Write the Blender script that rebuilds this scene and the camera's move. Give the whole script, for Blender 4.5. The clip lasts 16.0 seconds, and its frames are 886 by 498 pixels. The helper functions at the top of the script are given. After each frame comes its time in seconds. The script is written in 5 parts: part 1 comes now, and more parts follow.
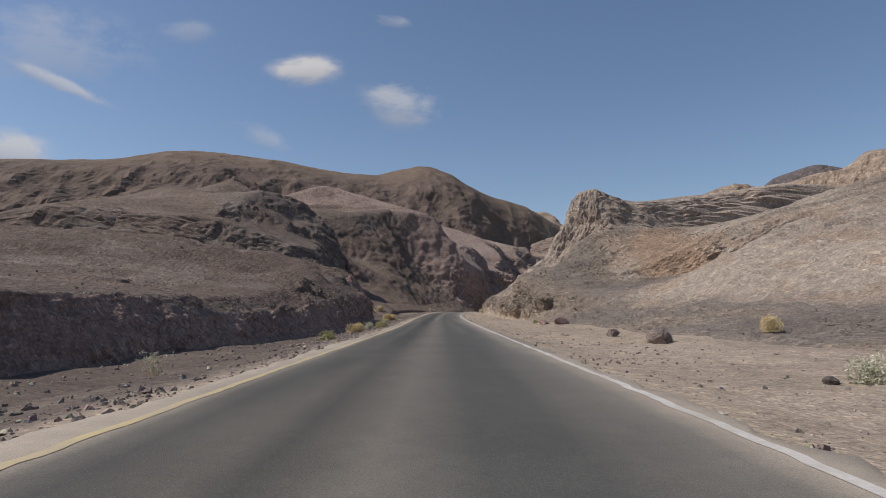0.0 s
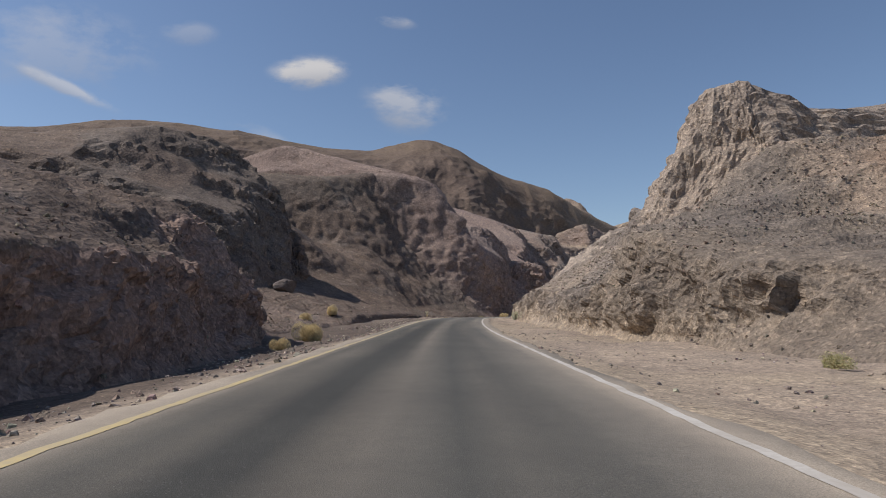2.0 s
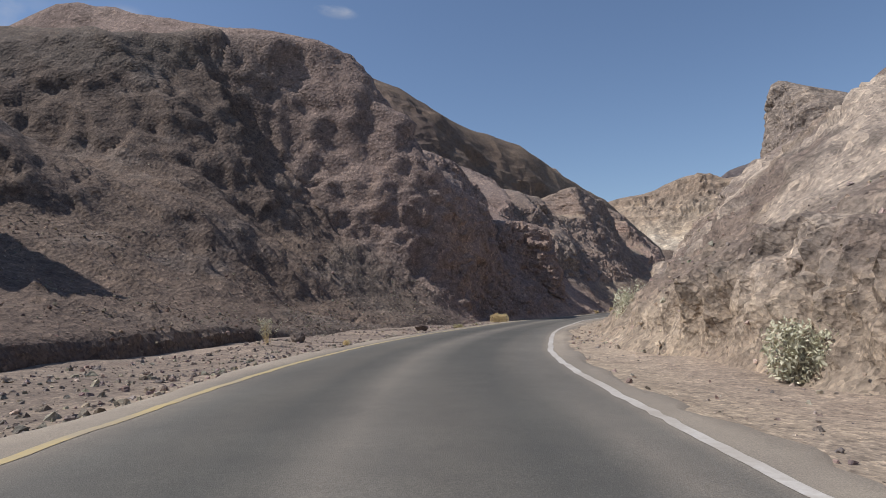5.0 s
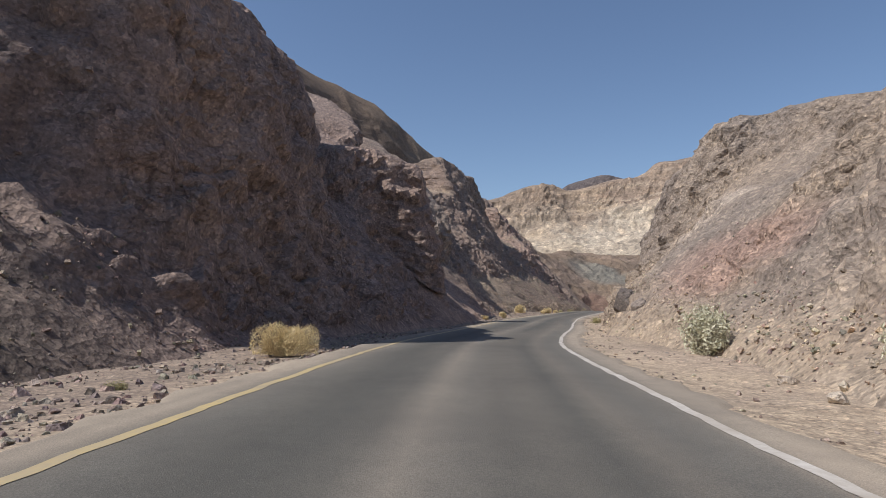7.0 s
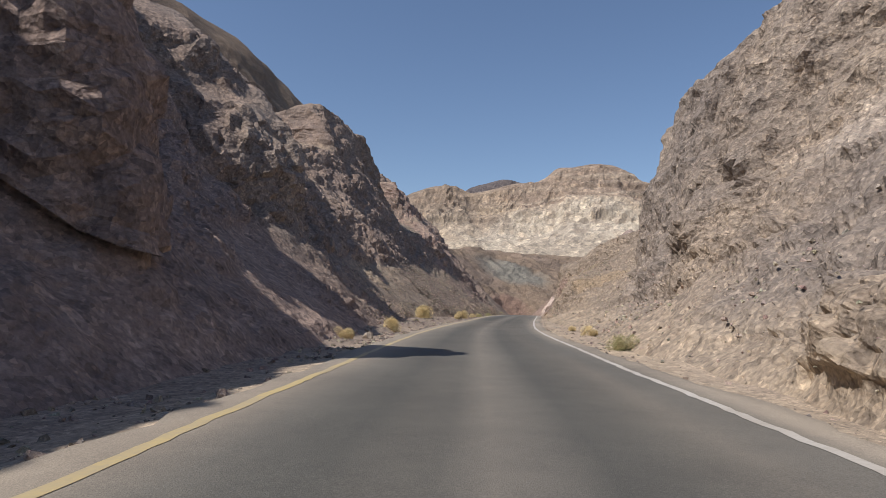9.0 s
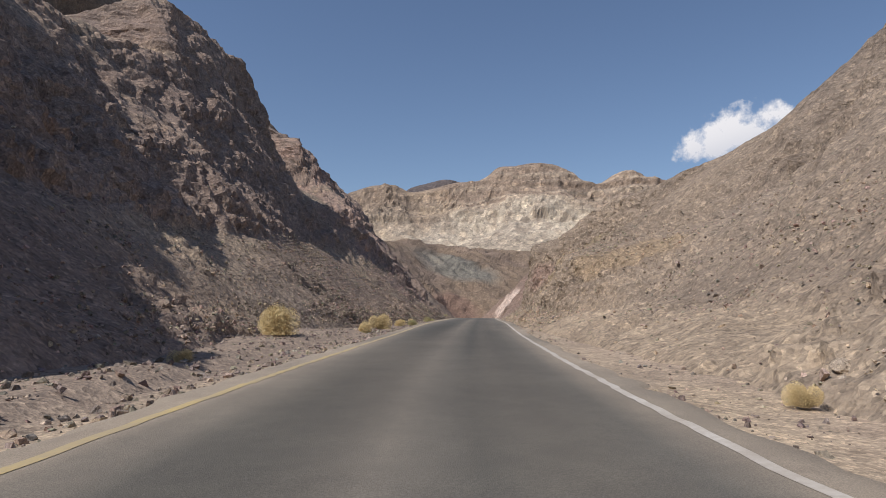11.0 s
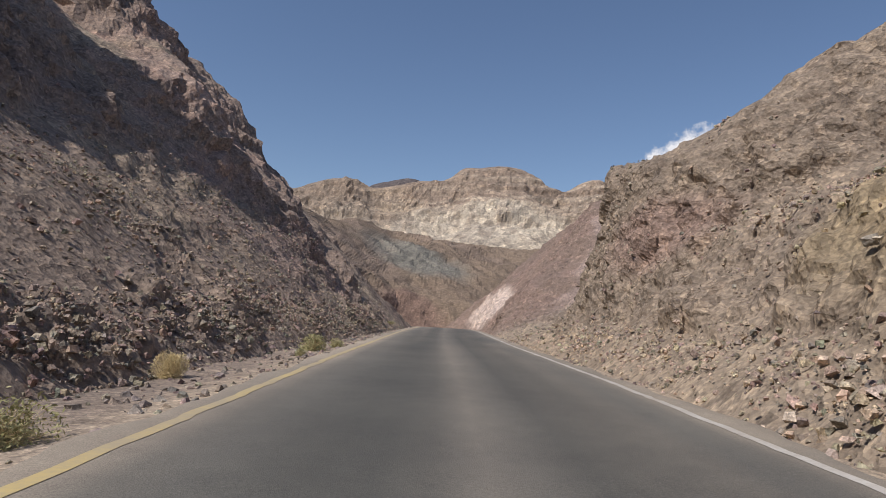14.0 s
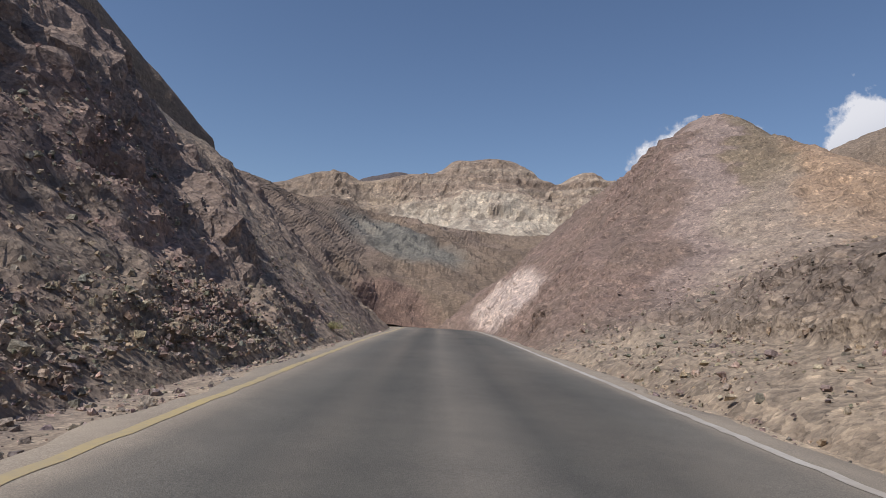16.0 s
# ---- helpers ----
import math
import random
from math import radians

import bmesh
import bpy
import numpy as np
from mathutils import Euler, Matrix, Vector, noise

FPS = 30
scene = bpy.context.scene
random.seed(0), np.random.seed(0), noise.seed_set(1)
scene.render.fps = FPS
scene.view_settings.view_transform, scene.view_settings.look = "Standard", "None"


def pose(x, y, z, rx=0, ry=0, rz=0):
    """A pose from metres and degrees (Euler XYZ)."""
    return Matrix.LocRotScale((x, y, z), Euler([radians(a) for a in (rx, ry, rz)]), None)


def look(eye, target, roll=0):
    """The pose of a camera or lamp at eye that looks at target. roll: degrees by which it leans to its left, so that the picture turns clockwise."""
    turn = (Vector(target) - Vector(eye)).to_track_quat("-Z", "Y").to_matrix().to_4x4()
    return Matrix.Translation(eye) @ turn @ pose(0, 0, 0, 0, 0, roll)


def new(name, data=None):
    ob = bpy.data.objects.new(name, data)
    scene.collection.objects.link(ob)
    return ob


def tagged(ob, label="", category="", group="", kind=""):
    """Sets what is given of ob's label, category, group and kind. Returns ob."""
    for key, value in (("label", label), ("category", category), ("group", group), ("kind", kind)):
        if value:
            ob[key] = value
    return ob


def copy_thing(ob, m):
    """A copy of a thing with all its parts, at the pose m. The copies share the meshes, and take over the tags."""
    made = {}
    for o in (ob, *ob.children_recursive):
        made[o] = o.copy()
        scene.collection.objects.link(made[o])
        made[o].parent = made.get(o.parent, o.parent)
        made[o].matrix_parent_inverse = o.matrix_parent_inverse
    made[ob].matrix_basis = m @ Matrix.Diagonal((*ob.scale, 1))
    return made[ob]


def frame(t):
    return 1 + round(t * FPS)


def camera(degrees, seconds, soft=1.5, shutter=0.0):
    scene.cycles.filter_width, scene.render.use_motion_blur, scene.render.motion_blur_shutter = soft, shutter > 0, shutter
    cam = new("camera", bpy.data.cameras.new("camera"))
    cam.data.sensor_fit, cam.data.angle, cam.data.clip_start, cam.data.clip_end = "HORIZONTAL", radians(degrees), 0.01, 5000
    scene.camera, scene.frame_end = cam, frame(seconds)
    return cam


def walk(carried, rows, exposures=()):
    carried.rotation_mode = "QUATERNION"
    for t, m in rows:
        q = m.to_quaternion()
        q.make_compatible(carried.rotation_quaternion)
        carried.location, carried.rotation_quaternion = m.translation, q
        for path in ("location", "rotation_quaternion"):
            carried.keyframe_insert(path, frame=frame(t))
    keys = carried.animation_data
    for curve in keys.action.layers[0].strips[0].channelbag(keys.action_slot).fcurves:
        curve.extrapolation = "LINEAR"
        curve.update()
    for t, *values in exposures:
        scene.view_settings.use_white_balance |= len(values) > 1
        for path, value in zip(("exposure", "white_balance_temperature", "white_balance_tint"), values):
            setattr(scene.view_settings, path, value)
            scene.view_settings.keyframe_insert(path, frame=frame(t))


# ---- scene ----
cam = camera(70.0, 16.0, 0.9)
PATH = [
    (0, look((-0.061, -5.093, 1.130), (-0.061, 14.814, 3.052), -0.000)),
    (0.5, look((-0.170, 9.043, 1.146), (-0.115, 28.953, 3.042), -0.143)),
    (1, look((-0.253, 22.399, 1.063), (-0.226, 42.308, 2.968), 0.041)),
    (1.5, look((-0.176, 35.325, 1.048), (-0.230, 55.217, 3.120), 0.164)),
    (2, look((-0.022, 47.323, 1.080), (-0.181, 67.216, 3.144), -0.029)),
    (2.5, look((-0.150, 58.964, 1.131), (-0.335, 78.845, 3.300), -0.685)),
    (3, look((-0.002, 69.898, 1.188), (-0.112, 89.785, 3.301), -1.364)),
    (5.5, look((2.314, 121.864, 1.802), (4.848, 141.611, 3.707), -0.183)),
    (6, look((4.047, 131.601, 1.826), (7.735, 151.163, 3.750), 0.829)),
    (6.5, look((6.283, 140.623, 1.806), (11.321, 159.885, 3.702), 1.265)),
    (7, look((8.939, 149.198, 1.806), (15.266, 168.077, 3.690), 1.143)),
    (7.5, look((11.897, 157.105, 1.876), (19.185, 175.633, 3.776), 1.225)),
    (8, look((15.091, 164.735, 1.830), (23.158, 182.937, 3.741), 1.597)),
    (10.5, look((36.407, 200.886, 2.174), (46.807, 217.834, 4.317), 0.411)),
    (11, look((40.299, 207.200, 2.231), (51.073, 223.916, 4.353), 0.429)),
    (11.5, look((44.320, 213.532, 2.295), (55.298, 230.109, 4.462), 1.233)),
    (12, look((48.324, 219.646, 2.380), (59.490, 236.091, 4.593), 1.543)),
    (12.5, look((52.350, 225.689, 2.463), (63.755, 241.964, 4.713), 2.252)),
    (13, look((56.261, 231.500, 2.592), (67.892, 247.608, 4.886), 2.834)),
    (13.5, look((60.346, 237.181, 2.760), (72.093, 253.200, 5.090), 3.383)),
    (14, look((64.253, 242.568, 2.822), (76.063, 258.551, 5.071), 3.575)),
    (14.5, look((68.208, 247.924, 2.883), (80.081, 263.866, 5.084), 3.461)),
    (15, look((71.811, 252.818, 2.909), (83.756, 268.710, 5.087), 3.112)),
    (15.5, look((75.555, 257.785, 2.977), (87.553, 273.629, 5.214), 3.055)),
    (16, look((78.960, 262.470, 3.007), (91.024, 278.280, 5.131), 3.273)),
]
walk(cam, PATH, [(0, -0.17, 6450, 13), (3.2, -0.05, 6400, 13), (5.5, -0.03, 6280, 13), (8, 0.04, 6350, 13), (10.5, -0.05, 6390, 13.5), (11.5, -0.19, 6390, 14), (13, -0.15, 6370, 14), (14, -0.13, 6330, 14), (16, -0.26, 6180, 14)])

# ---- sky, sun ----
SUN_ELEVATION = radians(50)
SUN_AZIMUTH = math.atan2(-0.99, -0.05)       # clockwise from +y
SUN_DIR = Vector((math.sin(SUN_AZIMUTH) * math.cos(SUN_ELEVATION), math.cos(SUN_AZIMUTH) * math.cos(SUN_ELEVATION), math.sin(SUN_ELEVATION)))
world = bpy.data.worlds.new("world")
scene.world = world
world.use_nodes = True
wn = world.node_tree
sky = wn.nodes.new("ShaderNodeTexSky")
sky.sky_type = "NISHITA"
sky.sun_disc = False
sky.sun_elevation = SUN_ELEVATION
sky.sun_rotation = SUN_AZIMUTH
sky.altitude = 300
sky.air_density = 1.0
sky.dust_density = 0.6
sky.ozone_density = 2.0
wn.links.new(sky.outputs[0], wn.nodes["Background"].inputs[0])
wn.nodes["Background"].inputs[1].default_value = 0.108
sun_data = bpy.data.lights.new("sun", "SUN")
sun_data.energy = 4.2
sun_data.angle = radians(0.53)
sun_data.color = (1.0, 0.952, 0.87)
sun = new("sun", sun_data)
sun.matrix_world = look(SUN_DIR * 100, (0, 0, 0))


# ---- numeric noise ----
def hash01(ix, iy, iz, salt):
    h = (ix.astype(np.int64) * 374761393 + iy.astype(np.int64) * 668265263 + iz.astype(np.int64) * 2147483647 + salt * 974711) & 0xFFFFFFFF
    h = ((h ^ (h >> 13)) * 1274126177) & 0xFFFFFFFF
    h = ((h ^ (h >> 16)) * 2246822519) & 0xFFFFFFFF
    return ((h ^ (h >> 15)) & 0xFFFFFF) / float(0xFFFFFF)


def value_noise(p, salt=0):
    """Smooth noise in -1..1 at points p (n, 3)."""
    c = np.floor(p).astype(np.int64)
    f = p - c
    f = f * f * f * (f * (f * 6 - 15) + 10)
    out = 0
    for dx in (0, 1):
        wx = f[:, 0] if dx else 1 - f[:, 0]
        for dy in (0, 1):
            wy = f[:, 1] if dy else 1 - f[:, 1]
            for dz in (0, 1):
                wz = f[:, 2] if dz else 1 - f[:, 2]
                out = out + wx * wy * wz * hash01(c[:, 0] + dx, c[:, 1] + dy, c[:, 2] + dz, salt)
    return out * 2 - 1


def fbm(p, octaves=4, salt=0, gain=0.5):
    out, amp = 0, 1.0
    for k in range(octaves):
        out = out + amp * value_noise(p * 2.03 ** k + 17.3 * k, salt + k)
        amp *= gain
    return out


def ridged(p, octaves=4, salt=0, gain=0.5):
    out, amp = 0, 1.0
    for k in range(octaves):
        out = out + amp * (1 - 2 * np.abs(value_noise(p * 2.03 ** k + 9.1 * k, salt + k)))
        amp *= gain
    return out


def cells(p, salt=0):
    """Random value of the nearest cell in 0..1 and the gap between the nearest two cells."""
    c = np.floor(p).astype(np.int64)
    d1 = np.full(len(p), 9.0)
    d2 = np.full(len(p), 9.0)
    val = np.zeros(len(p))
    for dx in (-1, 0, 1):
        for dy in (-1, 0, 1):
            for dz in (-1, 0, 1):
                a, b, e = c[:, 0] + dx, c[:, 1] + dy, c[:, 2] + dz
                q = np.stack([a + hash01(a, b, e, salt), b + hash01(a, b, e, salt + 1), e + hash01(a, b, e, salt + 2)], -1)
                d = ((q - p) ** 2).sum(-1)
                near = d < d1
                d2 = np.where(near, d1, np.minimum(d2, d))
                val = np.where(near, hash01(a, b, e, salt + 3), val)
                d1 = np.where(near, d, d1)
    return val, np.sqrt(d2) - np.sqrt(d1)


def facets(p, salt=0, soft=0.22):
    """Tilted plates, one a cell, that sink to nothing at their edges: angular broken rock in about -1..1, and the gap between cells."""
    c = np.floor(p).astype(np.int64)
    d1 = np.full(len(p), 9.0)
    d2 = np.full(len(p), 9.0)
    off = np.zeros(p.shape)
    home = np.zeros(p.shape, np.int64)
    for dx in (-1, 0, 1):
        for dy in (-1, 0, 1):
            for dz in (-1, 0, 1):
                a, b, e = c[:, 0] + dx, c[:, 1] + dy, c[:, 2] + dz
                v = p - np.stack([a + hash01(a, b, e, salt), b + hash01(a, b, e, salt + 1), e + hash01(a, b, e, salt + 2)], -1)
                d = (v ** 2).sum(-1)
                near = d < d1
                d2 = np.where(near, d1, np.minimum(d2, d))
                off[near] = v[near]
                home[near] = np.stack([a, b, e], -1)[near]
                d1 = np.where(near, d, d1)
    a, b, e = home.T
    gap = np.sqrt(d2) - np.sqrt(d1)
    tilt = np.stack([hash01(a, b, e, salt + k) - 0.5 for k in (4, 5, 6)], -1)
    value = hash01(a, b, e, salt + 3) - 0.42 + 1.7 * (tilt * off).sum(-1)
    return value * smooth(0.0, soft, gap), gap


def smooth(a, b, x):
    t = np.clip((x - a) / (b - a), 0, 1)
    return t * t * (3 - 2 * t)


# ---- the road's line ----
CENTRE = np.array([
    (-0.36, -420, -6.0), (-0.36, -200, -2.0), (-0.36, -30, 0.0), (-0.37, 0, 0.0), (-0.42, 40.5, -0.07), (-0.56, 68, 0.04), (-0.5, 82, 0.12), (-0.15, 97, 0.33),
    (0.65, 112, 0.54), (2.06, 126.6, 0.67), (4.43, 136.0, 0.70), (7.1, 145.0, 0.66), (10.17, 153.2, 0.68), (13.4, 161.0, 0.72), (16.8, 168.6, 0.70),
    (26.4, 184.6, 0.86), (38.48, 204.9, 1.04), (42.44, 211.06, 1.10), (55.2, 229.2, 1.38), (71.4, 251.2, 1.79), (82.0, 265.7, 1.88),
    (95.0, 283.05, 2.0), (104.6, 295.6, 2.0), (113.6, 308.4, 1.9), (119.5, 322.0, 1.5), (119.5, 340.0, 1.0), (115.0, 362.0, 0.6)])


def spline(points, step):
    """Points at even steps along a smooth line through the given ones, and the distance run from where y is 0."""
    points = np.asarray(points, float)
    run = np.r_[0, np.cumsum(np.linalg.norm(np.diff(points[:, :2], axis=0), axis=1))]
    slope = np.gradient(points, run, axis=0)
    at = np.arange(0, run[-1], step)
    k = np.clip(np.searchsorted(run, at, "right") - 1, 0, len(points) - 2)
    h = (run[k + 1] - run[k])[:, None]
    u = (at - run[k])[:, None] / h
    out = (2 * u**3 - 3 * u**2 + 1) * points[k] + (u**3 - 2 * u**2 + u) * h * slope[k] + (3 * u**2 - 2 * u**3) * points[k + 1] + (u**3 - u**2) * h * slope[k + 1]
    return at, out


ROAD_S, ROAD_P = spline(CENTRE, 0.5)
ROAD_S = ROAD_S - 420.0
ROAD_T = np.gradient(ROAD_P[:, :2], axis=0)
ROAD_T /= np.linalg.norm(ROAD_T, axis=1)[:, None]


def road_at(s, o, h=0.0):
    """World points at the distance s along the road, o to its right and h above it."""
    s, o, h = np.broadcast_arrays(np.asarray(s, float), np.asarray(o, float), np.asarray(h, float))
    x, y, z = (np.interp(s, ROAD_S, ROAD_P[:, k]) for k in range(3))
    tx, ty = np.interp(s, ROAD_S, ROAD_T[:, 0]), np.interp(s, ROAD_S, ROAD_T[:, 1])
    return np.stack([x + ty * o, y - tx * o, z + h], -1)


def road_near(xy):
    """s, o and the road's height for world points (n, 2)."""
    s, o, z = np.empty(len(xy)), np.empty(len(xy)), np.empty(len(xy))
    for a in range(0, len(xy), 20000):
        q = xy[a:a + 20000]
        d = (q[:, None, 0] - ROAD_P[None, ::8, 0]) ** 2 + (q[:, None, 1] - ROAD_P[None, ::8, 1]) ** 2
        k = np.argmin(d, axis=1) * 8
        for _ in range(3):
            v = q - ROAD_P[k, :2]
            k = np.clip(k + np.round((v * ROAD_T[k]).sum(1) / 0.5).astype(int), 0, len(ROAD_S) - 1)
        v = q - ROAD_P[k, :2]
        s[a:a + 20000] = ROAD_S[k] + (v * ROAD_T[k]).sum(1)
        o[a:a + 20000] = v[:, 0] * ROAD_T[k, 1] - v[:, 1] * ROAD_T[k, 0]
        z[a:a + 20000] = ROAD_P[k, 2]
    return s, o, z


# ---- materials ----
def nodes_of(name):
    m = bpy.data.materials.new(name)
    m.use_nodes = True
    return m, m.node_tree, m.node_tree.nodes["Principled BSDF"]


def node(tree, kind, **inputs):
    n = tree.nodes.new(kind)
    for key, value in inputs.items():
        n.inputs[key.replace("_", " ")].default_value = value
    return n


def ramp(tree, factor, stops):
    r = tree.nodes.new("ShaderNodeValToRGB")
    while len(r.color_ramp.elements) < len(stops):
        r.color_ramp.elements.new(0.5)
    for e, (at, col) in zip(r.color_ramp.elements, stops):
        e.position = at
        e.color = (*col, 1) if len(col) == 3 else col
    tree.links.new(factor, r.inputs[0])
    return r.outputs[0]


def mixed(tree, kind, factor, a, b):
    m = tree.nodes.new("ShaderNodeMix")
    m.data_type, m.blend_type = "RGBA", kind
    for sock, value in ((m.inputs[0], factor), (m.inputs[6], a), (m.inputs[7], b)):
        if isinstance(value, bpy.types.NodeSocket):
            tree.links.new(value, sock)
        elif isinstance(value, tuple):
            sock.default_value = (*value, 1)
        else:
            sock.default_value = value
    return m.outputs[2]


def coords(tree, scale=(1, 1, 1)):
    c = tree.nodes.new("ShaderNodeNewGeometry")
    m = tree.nodes.new("ShaderNodeMapping")
    m.inputs["Scale"].default_value = scale
    tree.links.new(c.outputs["Position"], m.inputs[0])
    return m.outputs[0]


def noise_tex(tree, vec, scale, detail=5.0, rough=0.55):
    n = node(tree, "ShaderNodeTexNoise", Scale=scale, Detail=detail, Roughness=rough)
    tree.links.new(vec, n.inputs["Vector"])
    return n.outputs["Fac"]


def bumped(tree, bsdf, heights):
    """Chain of bumps: (height socket, strength, distance)."""
    last = None
    for h, strength, distance in heights:
        b = node(tree, "ShaderNodeBump", Strength=strength, Distance=distance)
        tree.links.new(h, b.inputs["Height"])
        if last is not None:
            tree.links.new(last, b.inputs["Normal"])
        last = b.outputs[0]
    tree.links.new(last, bsdf.inputs["Normal"])


def crack_tex(tree, vec, scale):
    v = node(tree, "ShaderNodeTexVoronoi", Scale=scale)
    v.feature = "DISTANCE_TO_EDGE"
    tree.links.new(vec, v.inputs["Vector"])
    return v.outputs["Distance"]


def rock_material(name, grain=1.0, relief=1.0, stone=3.0):
    """Weathered rock; the mesh carries its geology colour with touches of light and shade; the alpha tells bare rock
    (1) from loose rubble (0).
    """
    m, t, b = nodes_of(name)
    p = coords(t)
    geo = t.nodes.new("ShaderNodeAttribute")
    geo.attribute_name = "geology"
    bare = geo.outputs["Alpha"]
    big = noise_tex(t, p, 0.12 * grain, 6, 0.6)
    mid = noise_tex(t, p, 1.1 * grain, 7, 0.68)
    fine = noise_tex(t, p, 8.0 * grain, 6, 0.72)
    shift = node(t, "ShaderNodeTexNoise", Scale=0.9 * grain, Detail=4.0)
    t.links.new(p, shift.inputs["Vector"])
    bent = t.nodes.new("ShaderNodeVectorMath")
    bent.operation = "MULTIPLY_ADD"
    bent.inputs[1].default_value = (1.1 / grain, 1.1 / grain, 1.1 / grain)
    t.links.new(shift.outputs["Color"], bent.inputs[0])
    t.links.new(p, bent.inputs[2])
    flat = t.nodes.new("ShaderNodeMapping")
    flat.inputs["Scale"].default_value = (1, 1, 1.7)
    t.links.new(bent.outputs[0], flat.inputs[0])
    crack = crack_tex(t, flat.outputs[0], 0.55 * grain)
    crack2 = crack_tex(t, flat.outputs[0], 2.1 * grain)
    rubble = node(t, "ShaderNodeTexVoronoi", Scale=stone)
    pebble = node(t, "ShaderNodeTexVoronoi", Scale=stone * 3.1)
    for v in (rubble, pebble):
        t.links.new(p, v.inputs["Vector"])
    c = mixed(t, "MULTIPLY", 0.75, geo.outputs["Color"], ramp(t, big, [(0.3, (0.74, 0.72, 0.72)), (0.7, (1.18, 1.15, 1.1))]))
    c = mixed(t, "MULTIPLY", 0.85, c, ramp(t, mid, [(0.3, (0.72, 0.70, 0.70)), (0.5, (1, 1, 1)), (0.7, (1.24, 1.22, 1.18))]))
    c = mixed(t, "MULTIPLY", 0.75, c, ramp(t, fine, [(0.32, (0.58, 0.57, 0.58)), (0.68, (1.34, 1.33, 1.3))]))
    broken = mixed(t, "MULTIPLY", 1.0, ramp(t, crack, [(0.0, (0.62, 0.60, 0.60)), (0.05, (1, 1, 1))]), ramp(t, crack2, [(0.0, (0.72, 0.70, 0.70)), (0.08, (1.04, 1.04, 1.04))]))
    patchy = mixed(t, "MULTIPLY", 1.0, ramp(t, noise_tex(t, p, 0.35 * grain, 4, 0.6), [(0.38, (0, 0, 0)), (0.62, (1, 1, 1))]), bare)
    c = mixed(t, "MULTIPLY", patchy, c, broken)
    for v, lo, hi, share in ((rubble, 0.60, 1.5, 0.7), (pebble, 0.55, 1.55, 0.7)):
        sep = t.nodes.new("ShaderNodeSeparateColor")
        t.links.new(v.outputs["Color"], sep.inputs[0])
        c = mixed(t, "MULTIPLY", share, c, ramp(t, sep.outputs[0], [(0.0, (lo, lo, lo * 1.02)), (0.2, (0.92, 0.92, 0.92)), (0.8, (1.04, 1.03, 1.02)), (1.0, (hi, hi * 0.98, hi * 0.94))]))
    t.links.new(c, b.inputs["Base Color"])
    b.inputs["Roughness"].default_value = 0.92
    b.inputs["Specular IOR Level"].default_value = 0.2
    edges = ramp(t, crack, [(0.0, (0, 0, 0)), (0.16, (1, 1, 1))])
    edges2 = ramp(t, crack2, [(0.0, (0, 0, 0)), (0.22, (1, 1, 1))])
    held = mixed(t, "MIX", patchy, (1, 1, 1), edges)
    held2 = mixed(t, "MIX", patchy, (1, 1, 1), edges2)
    if relief > 0:
        bumped(t, b, [(mid, 0.55 * relief, 0.24), (held, 0.5 * relief, 0.14), (held2, 0.5 * relief, 0.05), (rubble.outputs["Distance"], 0.8 * relief, 0.10), (pebble.outputs["Distance"], 0.7 * relief, 0.03), (fine, 0.7 * relief, 0.05)])
    return m


ROCK = rock_material("weathered_rock", 1.0, 1.0, 3.4)
SCREE = rock_material("gravelly_ground", 1.4, 0.3, 9.0)
FAR_ROCK = rock_material("distant_rock", 0.05, 0.0, 0.08)


def asphalt_material():
    m, t, b = nodes_of("asphalt")
    p = coords(t)
    lane = t.nodes.new("ShaderNodeAttribute")
    lane.attribute_name = "lane"
    sep = t.nodes.new("ShaderNodeSeparateColor")
    t.links.new(lane.outputs["Color"], sep.inputs[0])
    big = noise_tex(t, p, 0.35, 5, 0.6)
    mid = noise_tex(t, p, 3.0, 5, 0.65)
    fine = noise_tex(t, p, 70.0, 3, 0.7)
    vor = node(t, "ShaderNodeTexVoronoi", Scale=90.0)
    t.links.new(p, vor.inputs["Vector"])
    c = mixed(t, "MIX", sep.outputs[0], (0.134, 0.127, 0.112), (0.087, 0.084, 0.075))
    c = mixed(t, "MULTIPLY", sep.outputs[2], c, (0.54, 0.54, 0.53))
    c = mixed(t, "MIX", sep.outputs[1], c, (0.36, 0.303, 0.24))
    c = mixed(t, "MULTIPLY", 0.6, c, ramp(t, big, [(0.3, (0.78, 0.78, 0.79)), (0.7, (1.2, 1.19, 1.16))]))
    c = mixed(t, "MULTIPLY", 0.3, c, ramp(t, mid, [(0.3, (0.75, 0.75, 0.76)), (0.7, (1.25, 1.24, 1.2))]))
    c = mixed(t, "MULTIPLY", 0.8, c, ramp(t, fine, [(0.3, (0.6, 0.6, 0.6)), (0.7, (1.4, 1.4, 1.38))]))
    chips = node(t, "ShaderNodeTexVoronoi", Scale=26.0)
    t.links.new(p, chips.inputs["Vector"])
    chip = ramp(t, chips.outputs["Distance"], [(0.12, (0.26, 0.26, 0.26)), (0.24, (0, 0, 0))])
    c = mixed(t, "MIX", chip, c, (0.25, 0.235, 0.21))
    t.links.new(c, b.inputs["Base Color"])
    b.inputs["Roughness"].default_value = 0.82
    b.inputs["Specular IOR Level"].default_value = 0.3
    bumped(t, b, [(mid, 0.15, 0.02), (vor.outputs["Distance"], 0.35, 0.006), (fine, 0.3, 0.004)])
    return m


